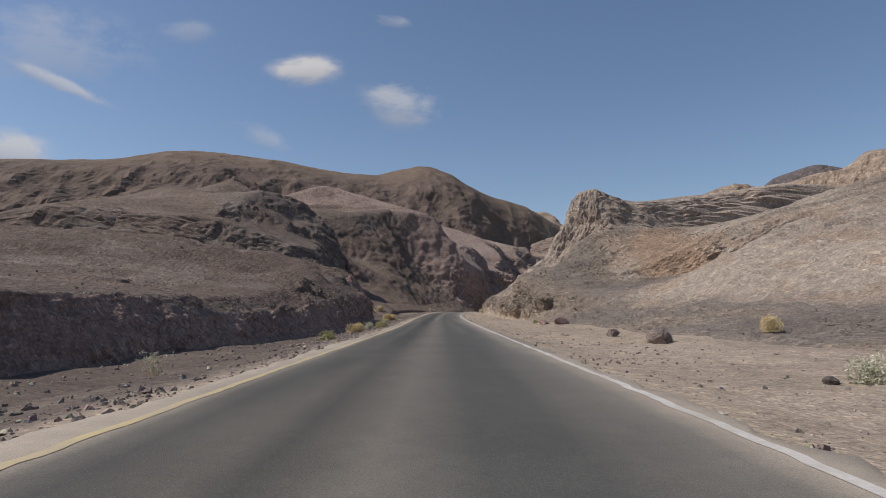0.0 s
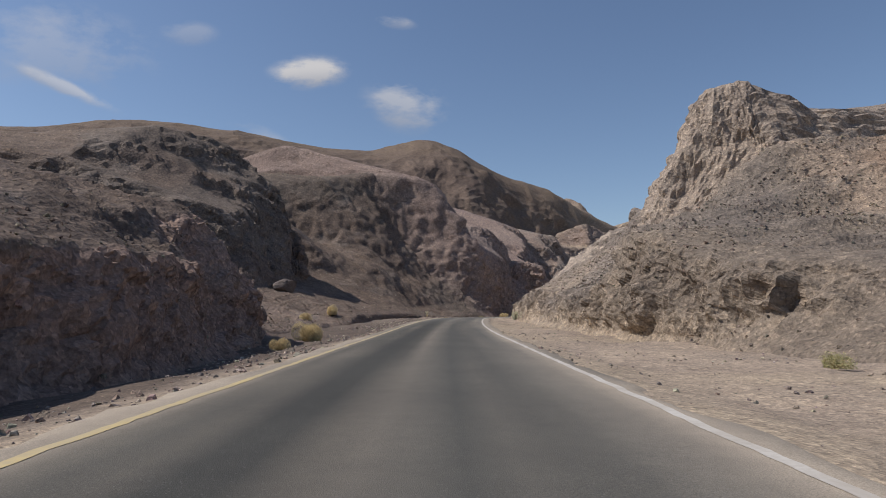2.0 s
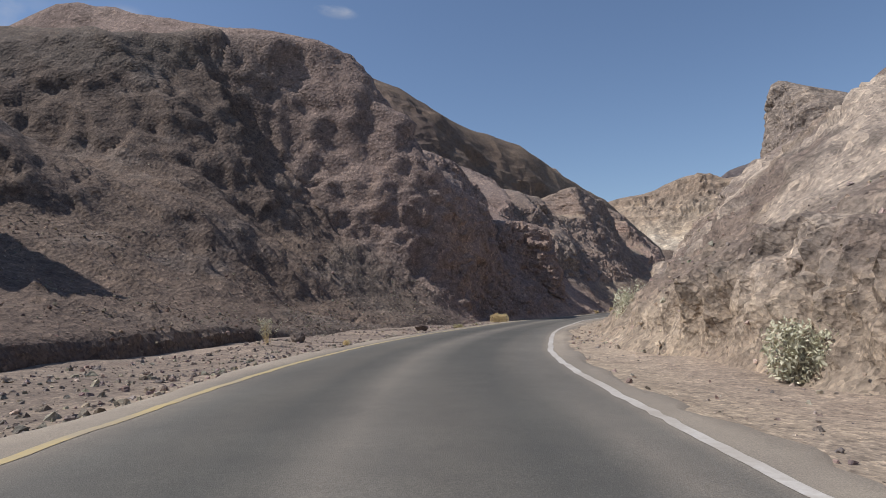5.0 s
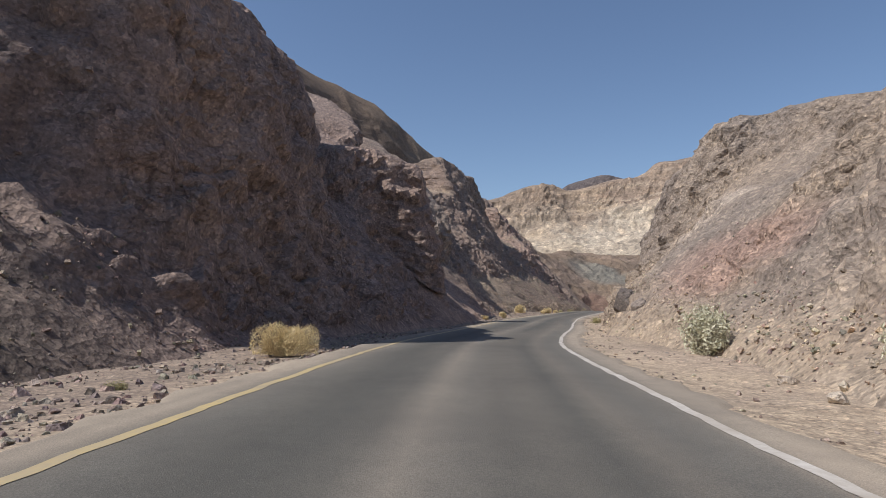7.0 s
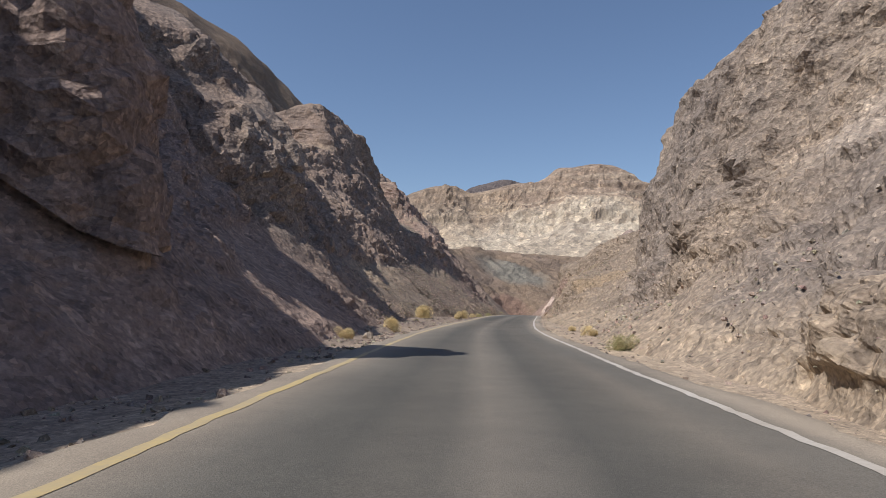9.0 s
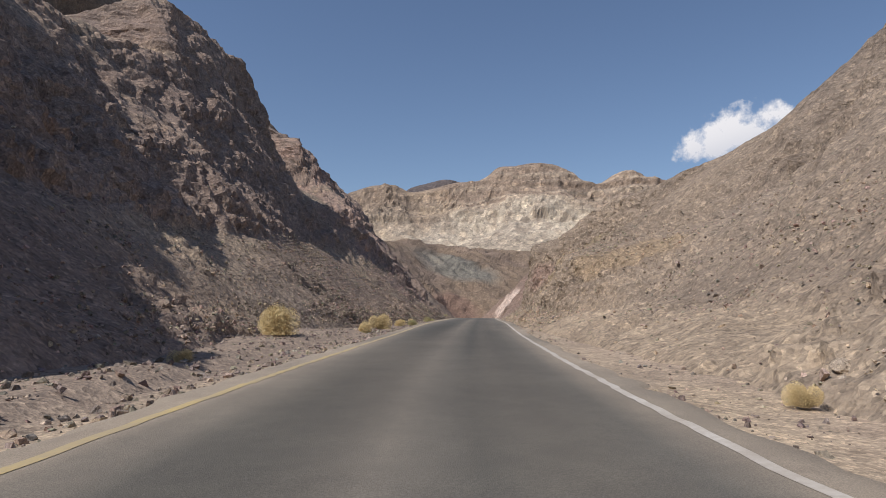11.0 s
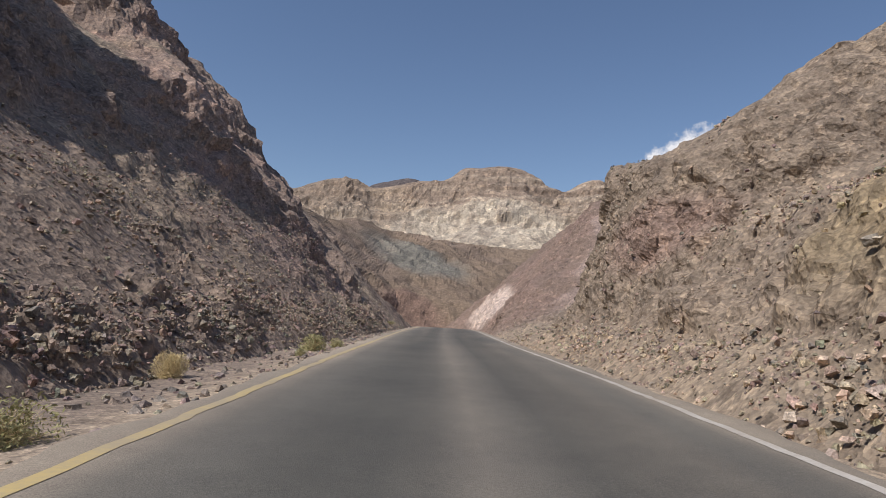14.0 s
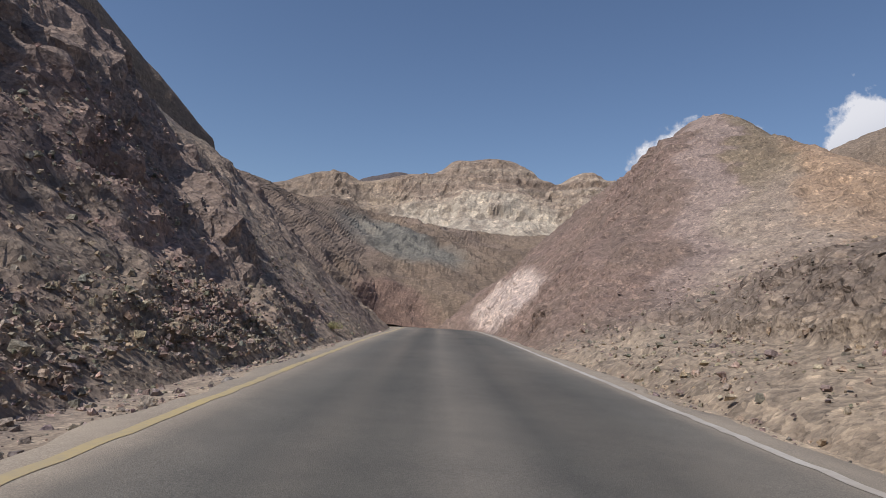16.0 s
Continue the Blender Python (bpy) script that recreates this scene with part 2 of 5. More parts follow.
def paint_material(name, colour, dust):
    m, t, b = nodes_of(name)
    p = coords(t)
    big = noise_tex(t, p, 0.8, 5, 0.65)
    fine = noise_tex(t, p, 14.0, 5, 0.7)
    worn = ramp(t, fine, [(0.42, (0, 0, 0)), (0.64, (1, 1, 1))])
    c = mixed(t, "MIX", worn, colour, tuple(0.55 * a + 0.45 * d for a, d in zip(colour, dust)))
    c = mixed(t, "MIX", ramp(t, big, [(0.36, (0.1, 0.1, 0.1)), (0.66, (0.8, 0.8, 0.8))]), c, dust)
    t.links.new(c, b.inputs["Base Color"])
    b.inputs["Roughness"].default_value = 0.7
    bumped(t, b, [(fine, 0.3, 0.004)])
    return m


ASPHALT = asphalt_material()
YELLOW = paint_material("yellow_line_paint", (0.56, 0.43, 0.18), (0.36, 0.30, 0.22))
WHITE = paint_material("white_line_paint", (0.62, 0.59, 0.54), (0.38, 0.33, 0.27))


# ---- mesh helpers ----
def grid_mesh(name, pts, material, colours=None, attribute="geology", smoothed=False, facets=None):
    """One mesh from a grid of points (n, m, 3)."""
    n, m = pts.shape[:2]
    idx = np.arange(n * m).reshape(n, m)
    quads = np.stack([idx[:-1, :-1], idx[1:, :-1], idx[1:, 1:], idx[:-1, 1:]], -1).reshape(-1, 4)
    ob = raw_mesh(name, pts.reshape(-1, 3), quads, material, None if colours is None else colours.reshape(n * m, -1), attribute, smoothed)
    if facets is not None:
        ob.data.polygons.foreach_set("use_smooth", facets[:-1, :-1].ravel() < 0.5)
    return ob


def raw_mesh(name, verts, faces, material, colours=None, attribute="geology", smoothed=False):
    me = bpy.data.meshes.new(name)
    k = faces.shape[1]
    me.vertices.add(len(verts))
    me.vertices.foreach_set("co", np.ascontiguousarray(verts, np.float32).ravel())
    me.loops.add(faces.size)
    me.loops.foreach_set("vertex_index", faces.astype(np.int32).ravel())
    me.polygons.add(len(faces))
    me.polygons.foreach_set("loop_start", np.arange(0, faces.size, k, dtype=np.int32))
    me.polygons.foreach_set("use_smooth", np.full(len(faces), smoothed))
    me.update(calc_edges=True)
    if colours is not None:
        at = me.attributes.new(attribute, "FLOAT_COLOR", "POINT")
        rgba = colours if colours.shape[1] == 4 else np.c_[colours, np.zeros(len(colours))]
        at.data.foreach_set("color", rgba.astype(np.float32).ravel())
    me.materials.append(material)
    return new(name, me)


def grid_normals(p):
    a, b = np.gradient(p, axis=0), np.gradient(p, axis=1)
    n = np.cross(a, b)
    return n / (np.linalg.norm(n, axis=-1, keepdims=True) + 1e-9)


# ---- colours of the rocks ----
BROWN = (0.29, 0.226, 0.186)
DARK = (0.25, 0.197, 0.168)
GREY = (0.265, 0.228, 0.198)
TAN = (0.37, 0.30, 0.228)
PALE = (0.45, 0.385, 0.32)
PINK = (0.35, 0.25, 0.21)
OLIVE = (0.305, 0.257, 0.192)
GREEN = (0.23, 0.23, 0.20)
SAND = (0.43, 0.355, 0.268)


def box(x, a, b, soft):
    return smooth(a - soft, a, x) * smooth(b + soft, b, x)


def blend(col, mask, other):
    return col * (1 - mask[..., None]) + np.array(other) * mask[..., None]


# ---- canyon sides: stations along the road, each s and six (d, h): foot, slope, cliff base, cliff, crest, back ----
LEFT_BANK = [
    (-120, 17.1, -1, 17.8, 0.7, 18.8, 1.8, 46.4, 3.4, 75.6, 8.3, 134.2, 16.8),
    (-5, 14, -1, 14.9, 0.6, 15.8, 1.7, 43.9, 3.7, 73.2, 8.3, 128.1, 16.8),
    (19.4, 12.2, -1, 13.1, 0.7, 14, 1.8, 39, 3.9, 68.3, 9.5, 122, 13.5),
    (38.9, 9.8, -0.9, 11.3, 1, 13.2, 2.1, 36.6, 4.6, 63.4, 10.1, 115.9, 13.5),
    (48.7, 7.9, -0.7, 9.3, 1.8, 11.9, 3.4, 30, 6.4, 61, 10.7, 109.8, 13.5)]
LEFT_OUTCROP = [
    (48.7, 7.9, -0.7, 9.3, 1.8, 11.9, 3.4, 30, 6.4, 61, 10.7, 109.8, 13.5),
    (63.3, 7.6, -0.6, 8.8, 2.6, 11.9, 4.4, 24.1, 7.9, 56, 9.5, 103.7, 12.5),
    (75.5, 8.3, -0.5, 9.5, 2.8, 12, 5.6, 22, 8.2, 52, 9.8, 97.6, 12.5),
    (83.5, 10, -0.5, 11.6, 2.4, 15, 5.2, 22.9, 7.9, 51, 9.8, 97.6, 12.5),
    (88, 10.2, -0.3, 13.8, 0.8, 17, 2.0, 25, 6.8, 52.5, 10, 96.4, 12.8),
    (92.6, 10.4, -0.2, 15, 0.7, 18.5, 1.5, 27, 7, 53.7, 10.2, 95.2, 13),
    (100, 10.2, -0.1, 15, 0.8, 20, 1.9, 24, 6, 50, 11, 90, 13.2),
    (107.2, 9.8, -0.1, 14.5, 0.8, 21, 2.6, 31.8, 8.5, 48.3, 11.6, 85.4, 13.5)]
LEFT_HEADLAND = [
    (107.2, 9.8, -0.1, 14.5, 0.8, 21, 2.6, 31.8, 8.5, 48.3, 11.6, 85.4, 13.5),
    (112, 9.8, 0.4, 14.8, 1.8, 20.8, 3.6, 26.8, 12, 45.3, 18.2, 80, 21.5),
    (117, 9.8, 0.4, 15.8, 2.2, 21.8, 3.6, 27.5, 12, 49.3, 18.5, 73, 23.2),
    (126.7, 9.8, 0.4, 17, 2.2, 23.2, 4, 28.8, 15.2, 41, 26.7, 73.8, 26.6),
    (134, 9.8, 0.4, 18, 2.2, 27, 5.6, 31.2, 18.2, 34.9, 22.8, 76.5, 32.2),
    (139, 10, 0.4, 18, 1.8, 30, 6.4, 44, 12.8, 55, 24, 75, 31.3),
    (145, 10, 0, 16, 1.6, 26.6, 7.1, 35.8, 15.6, 51.1, 24.2, 75, 34),
    (150, 10, 0, 15, 1.3, 23.1, 9, 38.9, 14.2, 51.1, 23.9, 74.8, 38.2)]
LEFT_CLIFF = [
    (150, 10, 0, 15, 1.3, 23.1, 9, 38.9, 14.2, 51.1, 23.9, 74.8, 38.2),
    (157, 9, 0.1, 13.8, 2, 20.5, 7.2, 28, 17, 39.5, 27, 72, 31.8),
    (163, 7.6, 0.2, 11.1, 2.9, 16.5, 7, 22.4, 13.6, 31, 28.6, 61.5, 28.1),
    (168, 6.8, 0.2, 8.2, 2.5, 9.2, 6, 10, 13, 21, 27, 59.1, 39.4),
    (172.5, 6.6, 0.2, 7.6, 2.6, 8.2, 6, 9.2, 12, 23, 22, 56.8, 29),
    (176, 6.5, 0.2, 7.6, 2.4, 8.3, 6, 9.6, 12, 20.5, 19, 51.4, 28.5)]
LEFT_PINNACLE = [
    (176, 6.5, 0.2, 7.6, 2.4, 8.3, 6, 9.6, 12, 20.5, 19, 51.4, 28.5),
    (181, 6.2, 0.2, 7.8, 2.4, 9.6, 6, 12, 12.5, 18, 20, 49.6, 23.9),
    (186, 6, 0.2, 8, 2.4, 11, 5.5, 14.5, 11, 17.5, 19, 62.1, 31.9),
    (190, 5.8, 0.2, 6.8, 1.6, 11.2, 6.1, 14.5, 8.2, 17, 17.6, 60.9, 33.2),
    (193.5, 5.7, 0.2, 7.8, 1.9, 10.7, 4.7, 11.6, 12.3, 17.8, 12.7, 62, 32),
    (196, 5.6, 0.2, 6.4, 0.9, 7.2, 1.7, 8.3, 10.6, 14.1, 12.3, 62, 31),
    (200, 5.6, 0.2, 7.6, 1.8, 10.4, 4.4, 15.1, 10, 16.2, 14.4, 62.7, 34.5)]
LEFT_NICHE = [
    (200, 5.6, 0.2, 7.6, 1.8, 10.4, 4.4, 15.1, 10, 16.2, 14.4, 62.7, 34.5),
    (205.5, 5.7, 0.2, 8.3, 2, 11.5, 4.9, 17, 10.5, 17.9, 18.4, 64.8, 37.3),
    (211, 5.8, 0.2, 9, 2, 13, 4.5, 18.9, 9.7, 26.6, 24.6, 61.4, 37.2)]
LEFT_GORGE = [
    (211, 5.8, 0.2, 9, 2, 13, 4.5, 18.9, 9.7, 26.6, 24.6, 61.4, 37.2),
    (222, 6.4, 0.2, 8.6, 2.2, 12.5, 5.8, 15.5, 13, 24, 21.3, 59.7, 32.9),
    (232, 7.4, 0.2, 9.4, 1.5, 14.5, 5.3, 19, 12, 27, 23.5, 60, 33),
    (243, 8.4, 0.2, 10, 1.3, 15, 5.3, 20, 11.5, 28.5, 24.5, 50, 25),
    (250, 7.8, 0.2, 9.4, 1.5, 15.5, 5.4, 20.5, 11.5, 29, 22, 52, 24),
    (258, 6.3, 0.2, 7.7, 1.1, 14, 5.9, 19.5, 12.2, 29, 22, 52, 24)]
LEFT_TALUS = [
    (258, 6.3, 0.2, 7.7, 1.1, 14, 5.9, 19.5, 12.2, 29, 22, 52, 24),
    (266, 5.9, 0.2, 7.3, 1.1, 14.4, 6.4, 21, 14.5, 26, 22.1, 50, 24),
    (274, 5.5, 0.2, 7, 1.2, 14.8, 7, 21.5, 17, 30.4, 31.5, 51.3, 26.3),
    (283, 5.4, 0.2, 7, 1.3, 15, 7.2, 21.5, 15.5, 26.3, 28.9, 53.2, 23),
    (290, 5, 0.2, 6.5, 1.3, 12.6, 6.6, 19, 12.8, 24.1, 19.3, 50.1, 24),
    (295, 4.8, 0.2, 6.3, 1.4, 13, 7.4, 17.2, 14.5, 24.3, 16.5, 55.2, 22)]
LEFT_END = [
    (295, 4.8, 0.2, 6.3, 1.4, 13, 7.4, 17.2, 14.5, 24.3, 16.5, 55.2, 22),
    (301, 4.6, 0.2, 6, 1.4, 9.6, 5.3, 18.9, 17.2, 24.4, 24.8, 54.9, 23.6),
    (304.5, 4.5, 0.2, 6.6, 2.1, 11, 7.1, 19.6, 18.4, 26.5, 23, 53, 24),
    (308, 4.4, 0.2, 8, 3.7, 13.8, 9.8, 21.5, 20.2, 28.9, 20.4, 49.4, 24.3),
    (312, 4.1, 0.2, 7.8, 3.2, 15.1, 8.2, 20.7, 17, 30.9, 26.3, 52, 34.1),
    (316, 4.2, 0.2, 8.2, 3.4, 14.4, 9.1, 26.6, 19.8, 31, 29.4, 57.1, 43.9)]
LEFT_MOUTH = [
    (316, 4.2, 0.2, 8.2, 3.4, 14.4, 9.1, 26.6, 19.8, 31, 29.4, 57.1, 43.9),
    (322, 4.3, 0.2, 7.9, 3.6, 14.2, 10, 26.7, 18.2, 35.6, 27.4, 56.7, 49.2),
    (330, 4.5, 0.2, 8.5, 3.3, 17.7, 9.3, 29.6, 16.1, 43, 26.6, 66.5, 54),
    (350, 5, 0.2, 12, 3, 24, 8, 40, 14, 60, 20, 90, 28)]
RIGHT_FAN = [
    (-120, 19.5, -0.2, 29.3, 0.5, 48.8, 2.2, 73.2, 9.5, 97.6, 16.8, 146.4, 24.1),
    (-5, 18.3, -0.2, 26.8, 0.5, 43.9, 2.2, 68.3, 9.5, 92.7, 16.8, 146.4, 26.6),
    (31.6, 14.6, -0.1, 22, 0.7, 34.2, 2.2, 54.9, 9.5, 79.3, 16.8, 146.4, 29),
    (49.9, 14.6, -0.1, 19.5, 0.8, 26.9, 2.3, 43.9, 9.5, 73.2, 16.8, 134.2, 29),
    (62.1, 13.4, -0.1, 17.3, 0.9, 23.5, 2.4, 37.5, 9.5, 61, 14.4, 122, 29),
    (73, 11.7, -0.1, 12.8, 0.9, 13.6, 3.1, 37.3, 4.6, 54.9, 13.2, 109.8, 29)]
RIGHT_PEAK = [
    (73, 11.7, -0.1, 12.8, 0.9, 13.6, 3.1, 37.3, 4.6, 54.9, 13.2, 109.8, 29),
    (84, 10.1, -0.1, 10.8, 2.6, 11.6, 5.4, 24.2, 6.6, 38.7, 12.2, 97.6, 31.5),
    (92.6, 9.2, -0.1, 10, 2.2, 16.9, 5.9, 24, 12.5, 36.1, 12.8, 66, 14),
    (99.9, 8.5, -0.1, 10.7, 2.6, 16.2, 6.2, 26.8, 12.3, 27.7, 14.5, 51.8, 8.9),
    (104.8, 8.2, -0.1, 10.5, 2.6, 17.7, 7.7, 23.8, 20.6, 26, 21.1, 42, 12.6),
    (110.9, 7.6, -0.1, 10.2, 2.8, 17.7, 8.2, 22.8, 15.2, 24.5, 18.2, 63.5, 23.2),
    (118.2, 6.8, -0.1, 8.5, 3, 14.7, 6.4, 18.1, 9.1, 36.3, 14.9, 66.5, 24.5)]
RIGHT_SLOPE = [
    (118.2, 6.8, -0.1, 8.5, 3, 14.7, 6.4, 18.1, 9.1, 36.3, 14.9, 66.5, 24.5),
    (125.5, 6.6, -0.1, 8.8, 2.9, 16.4, 5.9, 23.3, 8.2, 34.8, 14.7, 67.8, 21.8),
    (133, 5, 0.1, 8.2, 2.6, 13.8, 7.8, 18.2, 11, 33.1, 14.8, 60.1, 24.8),
    (145, 5, 0.1, 8.1, 2.6, 11.7, 5.9, 15.7, 9.6, 25.1, 13, 61.7, 22.1)]
RIGHT_NOSE = [
    (145, 5, 0.1, 8.1, 2.6, 11.7, 5.9, 15.7, 9.6, 25.1, 13, 61.7, 22.1),
    (155, 5.6, 0.1, 8.3, 2.1, 11.1, 5.8, 13.5, 8, 22.2, 14.3, 60, 22.2),
    (165, 7, 0.1, 8.6, 1.2, 11.8, 5.8, 15.7, 11.6, 20.5, 14.1, 49.9, 19),
    (172, 7.2, 0.1, 9.8, 2.3, 14.8, 7.6, 17.5, 12, 18.7, 19.7, 48.1, 7),
    (178, 6.8, 0.1, 8.9, 2, 11.4, 4.9, 17, 11.4, 20.9, 17.2, 50.1, 19.9),
    (186, 4.8, 0.1, 6.5, 1.7, 8.2, 2.9, 14.4, 7.7, 24, 15, 50, 22),
    (190, 4.6, 0.1, 5.2, 1.6, 5.8, 2.4, 13.3, 7.5, 24.1, 15.2, 50, 22)]
RIGHT_BLUFF = [
    (190, 4.6, 0.1, 5.2, 1.6, 5.8, 2.4, 13.3, 7.5, 24.1, 15.2, 50, 22),
    (196, 5.2, 0.1, 6, 1.2, 6.9, 2.2, 13.5, 8.7, 28.5, 14.7, 52.1, 20.9),
    (206, 5.2, 0.1, 7.8, 2.4, 9.6, 4.5, 14.5, 10, 22.1, 18.5, 51.2, 17.8),
    (214, 5.6, 0.1, 8.2, 1.6, 9.2, 3.4, 9.5, 5.5, 15.3, 18.4, 50, 23),
    (219, 5.6, 0.1, 8.2, 1.6, 9.6, 4.1, 12, 14.7, 15.3, 17.4, 50.1, 16.1),
    (223, 6, 0.1, 8, 1.4, 9, 3.6, 11.8, 14.9, 17.3, 15, 60, 24)]
RIGHT_HILLSIDE = [
    (223, 6, 0.1, 8, 1.4, 9, 3.6, 11.8, 14.9, 17.3, 15, 60, 24),
    (228, 5.8, 0.1, 8, 1.3, 9.7, 3.4, 12.2, 13.4, 18.5, 15, 64.7, 26),
    (231.5, 5.6, 0.1, 9.4, 1.0, 13, 4.0, 19, 8.6, 30, 17, 69.5, 25),
    (245, 5.2, 0.1, 9.4, 1.2, 14, 4.6, 20.5, 11, 30, 19, 70, 25),
    (256, 4.5, 0.1, 6.2, 1.0, 9, 4.2, 17.7, 7.6, 29.8, 21.9, 59.6, 24.5),
    (266, 4, 0.1, 5.4, 1.4, 7.2, 5, 12, 7.5, 26.4, 17, 58.3, 21.2)]
RIGHT_KNOB = [
    (266, 4, 0.1, 5.4, 1.4, 7.2, 5, 12, 7.5, 26.4, 17, 58.3, 21.2),
    (274, 4.4, 0.1, 6, 1.2, 8.8, 4.5, 13.3, 6.4, 18, 13, 50.6, 12.3),
    (281, 4.4, 0.1, 5.6, 1.1, 6.9, 3.5, 7.8, 7.3, 12.5, 11, 43.7, 7.1),
    (285, 4.3, 0.1, 5.6, 1.5, 6.5, 4.8, 7.1, 7.6, 12.5, 10.2, 42.1, 11.7),
    (288, 4.3, 0.1, 5.6, 1.4, 6.6, 4.4, 7.2, 8.3, 13, 9.6, 50, 12)]
RIGHT_PINK_HILL = [
    (288, 4.3, 0.1, 5.6, 1.4, 6.6, 4.4, 7.2, 8.3, 13, 9.6, 50, 12),
    (292, 4.3, 0.1, 6.8, 0.9, 8.6, 3, 15, 4.3, 24, 5, 55, 9),
    (298, 4.3, 0.1, 6.9, 0.9, 8.8, 2.9, 19, 4.4, 32, 5, 60, 8),
    (306, 4, 0.1, 6, 1, 9.4, 2.4, 16.2, 4.6, 24, 5.8, 60, 6.5),
    (316, 3.9, 0.1, 4.9, 1.6, 7.1, 4, 13.6, 7, 20.5, 10.3, 43.4, 0.9),
    (330, 3.8, 0.1, 5.4, 2.2, 13.1, 9.9, 15.5, 14.9, 22.8, 16.4, 47, 3.7),
    (342, 3.8, 0.1, 7.5, 5.8, 14.8, 13, 19.7, 17, 24.8, 21.9, 41.9, 8.7),
    (356, 4, 0.1, 8, 3.5, 14, 8, 20, 12, 26, 15, 50, 8)]


class Side:
    """One side of the canyon: its profile as a function of the distance along the road."""

    def __init__(self, sign, lists):
        rows = []
        for part_rows in lists:
            rows += [r for r in part_rows if not rows or r[0] > rows[-1][0]]
        rows = np.array(rows, float)
        self.sign, self.s, self.v = sign, rows[:, 0], rows[:, 1:]
        self.slope = np.gradient(self.v, self.s, axis=0)
        for k in range(1, len(self.s) - 1):
            a, b = (self.v[k] - self.v[k - 1]) / (self.s[k] - self.s[k - 1]), (self.v[k + 1] - self.v[k]) / (self.s[k + 1] - self.s[k])
            self.slope[k] = np.where(a * b > 0, 2 * a * b / (a + b + 1e-12), 0)

    def at(self, s):
        k = np.clip(np.searchsorted(self.s, s, "right") - 1, 0, len(self.s) - 2)
        h = (self.s[k + 1] - self.s[k])[:, None]
        u = np.clip((s - self.s[k])[:, None] / h, 0, 1)
        return ((2 * u**3 - 3 * u**2 + 1) * self.v[k] + (u**3 - 2 * u**2 + u) * h * self.slope[k]
                + (3 * u**2 - 2 * u**3) * self.v[k + 1] + (u**3 - u**2) * h * self.slope[k + 1])

    def sheet(self, s, knots):
        """Undisplaced points (n, m, 3), with s, d, h and the knot value of each."""
        v = self.at(s).reshape(len(s), 6, 2)
        cut = smooth(104, 112, s) * smooth(146, 138, s) * (self.sign < 0)
        foot = v[:, :1] - np.stack([1.2 - 0.85 * cut, 0.9 + 0.2 * cut], -1)[:, None]
        v = np.concatenate([foot, v, v[:, -1:] + np.array([60.0, -12.0])], 1)
        k = np.clip(knots.astype(int), 0, 6)
        u = knots - k
        d = v[:, k, 0] * (1 - u) + v[:, k + 1, 0] * u
        h = v[:, k, 1] * (1 - u) + v[:, k + 1, 1] * u
        for _ in range(2):
            d[:, 1:-1] = 0.25 * d[:, :-2] + 0.5 * d[:, 1:-1] + 0.25 * d[:, 2:]
            h[:, 1:-1] = 0.25 * h[:, :-2] + 0.5 * h[:, 1:-1] + 0.25 * h[:, 2:]
        ss = np.repeat(s[:, None], len(knots), 1)
        return road_at(ss, self.sign * d, h), ss, d, h


LEFT = Side(-1, [LEFT_BANK, LEFT_OUTCROP, LEFT_HEADLAND, LEFT_CLIFF, LEFT_PINNACLE, LEFT_NICHE, LEFT_GORGE, LEFT_TALUS, LEFT_END, LEFT_MOUTH])
RIGHT = Side(1, [RIGHT_FAN, RIGHT_PEAK, RIGHT_SLOPE, RIGHT_NOSE, RIGHT_BLUFF, RIGHT_HILLSIDE, RIGHT_KNOB, RIGHT_PINK_HILL])
KNOTS = np.concatenate([np.linspace(0, 1, 6)[:-1], np.linspace(1, 3, 48)[:-1], np.linspace(3, 5, 60)[:-1], np.linspace(5, 6, 24)[:-1], np.linspace(6, 7, 6)])


def rough_rock(p, normal, steep, near, calm):
    """Displaced points: cliffs in broken plates and gullies, slopes with small ridges and patches of rubble."""
    q = p.reshape(-1, 3)
    st, nr, cm = steep.ravel(), near.ravel(), calm.ravel()
    warp = q + 0.4 * np.stack([fbm(q / 2.2, 2, 40), fbm(q / 2.2, 2, 43), fbm(q / 2.2, 2, 46)], -1)
    big = ridged(warp * np.array([1, 1, 0.4]) / 7.5, 3, 3)
    slab, gap = facets(warp * np.array([1, 1, 0.7]) / 3.2, 11)
    block, gap2 = facets(warp * np.array([1, 1, 0.9]) / 1.25, 31)
    chip, _ = facets(q / 0.52, 71)
    rub = fbm(q / 1.6, 5, 50, 0.62)
    cleft = 0.20 * (1 - smooth(0, 0.10, gap)) + 0.08 * (1 - smooth(0, 0.14, gap2))
    d = cm * st * (0.45 * big + 0.60 * slab + 0.38 * block + 0.15 * chip - 0.7 * cleft - 0.10)
    d += 0.16 * rub * (0.35 + 0.65 * st) * (0.35 + 0.65 * cm)
    patch = smooth(-0.15, 0.45, fbm(q / 5.0, 3, 75))
    d += (1 - st) * (0.13 * ridged(q / 4.0, 3, 60) + (0.30 * block + 0.20 * chip) * patch + 0.06 * chip)
    d *= nr
    return (q + normal.reshape(-1, 3) * d[:, None]).reshape(p.shape)


SURFACES = []
SPURS = np.array([96, 105, 113, 121, 127.5, 133.5, 146, 152, 158, 164.5, 174, 184, 190, 196, 204, 213, 223, 232, 240, 249, 258, 266, 275, 284, 295, 306, 316, 328, 342])


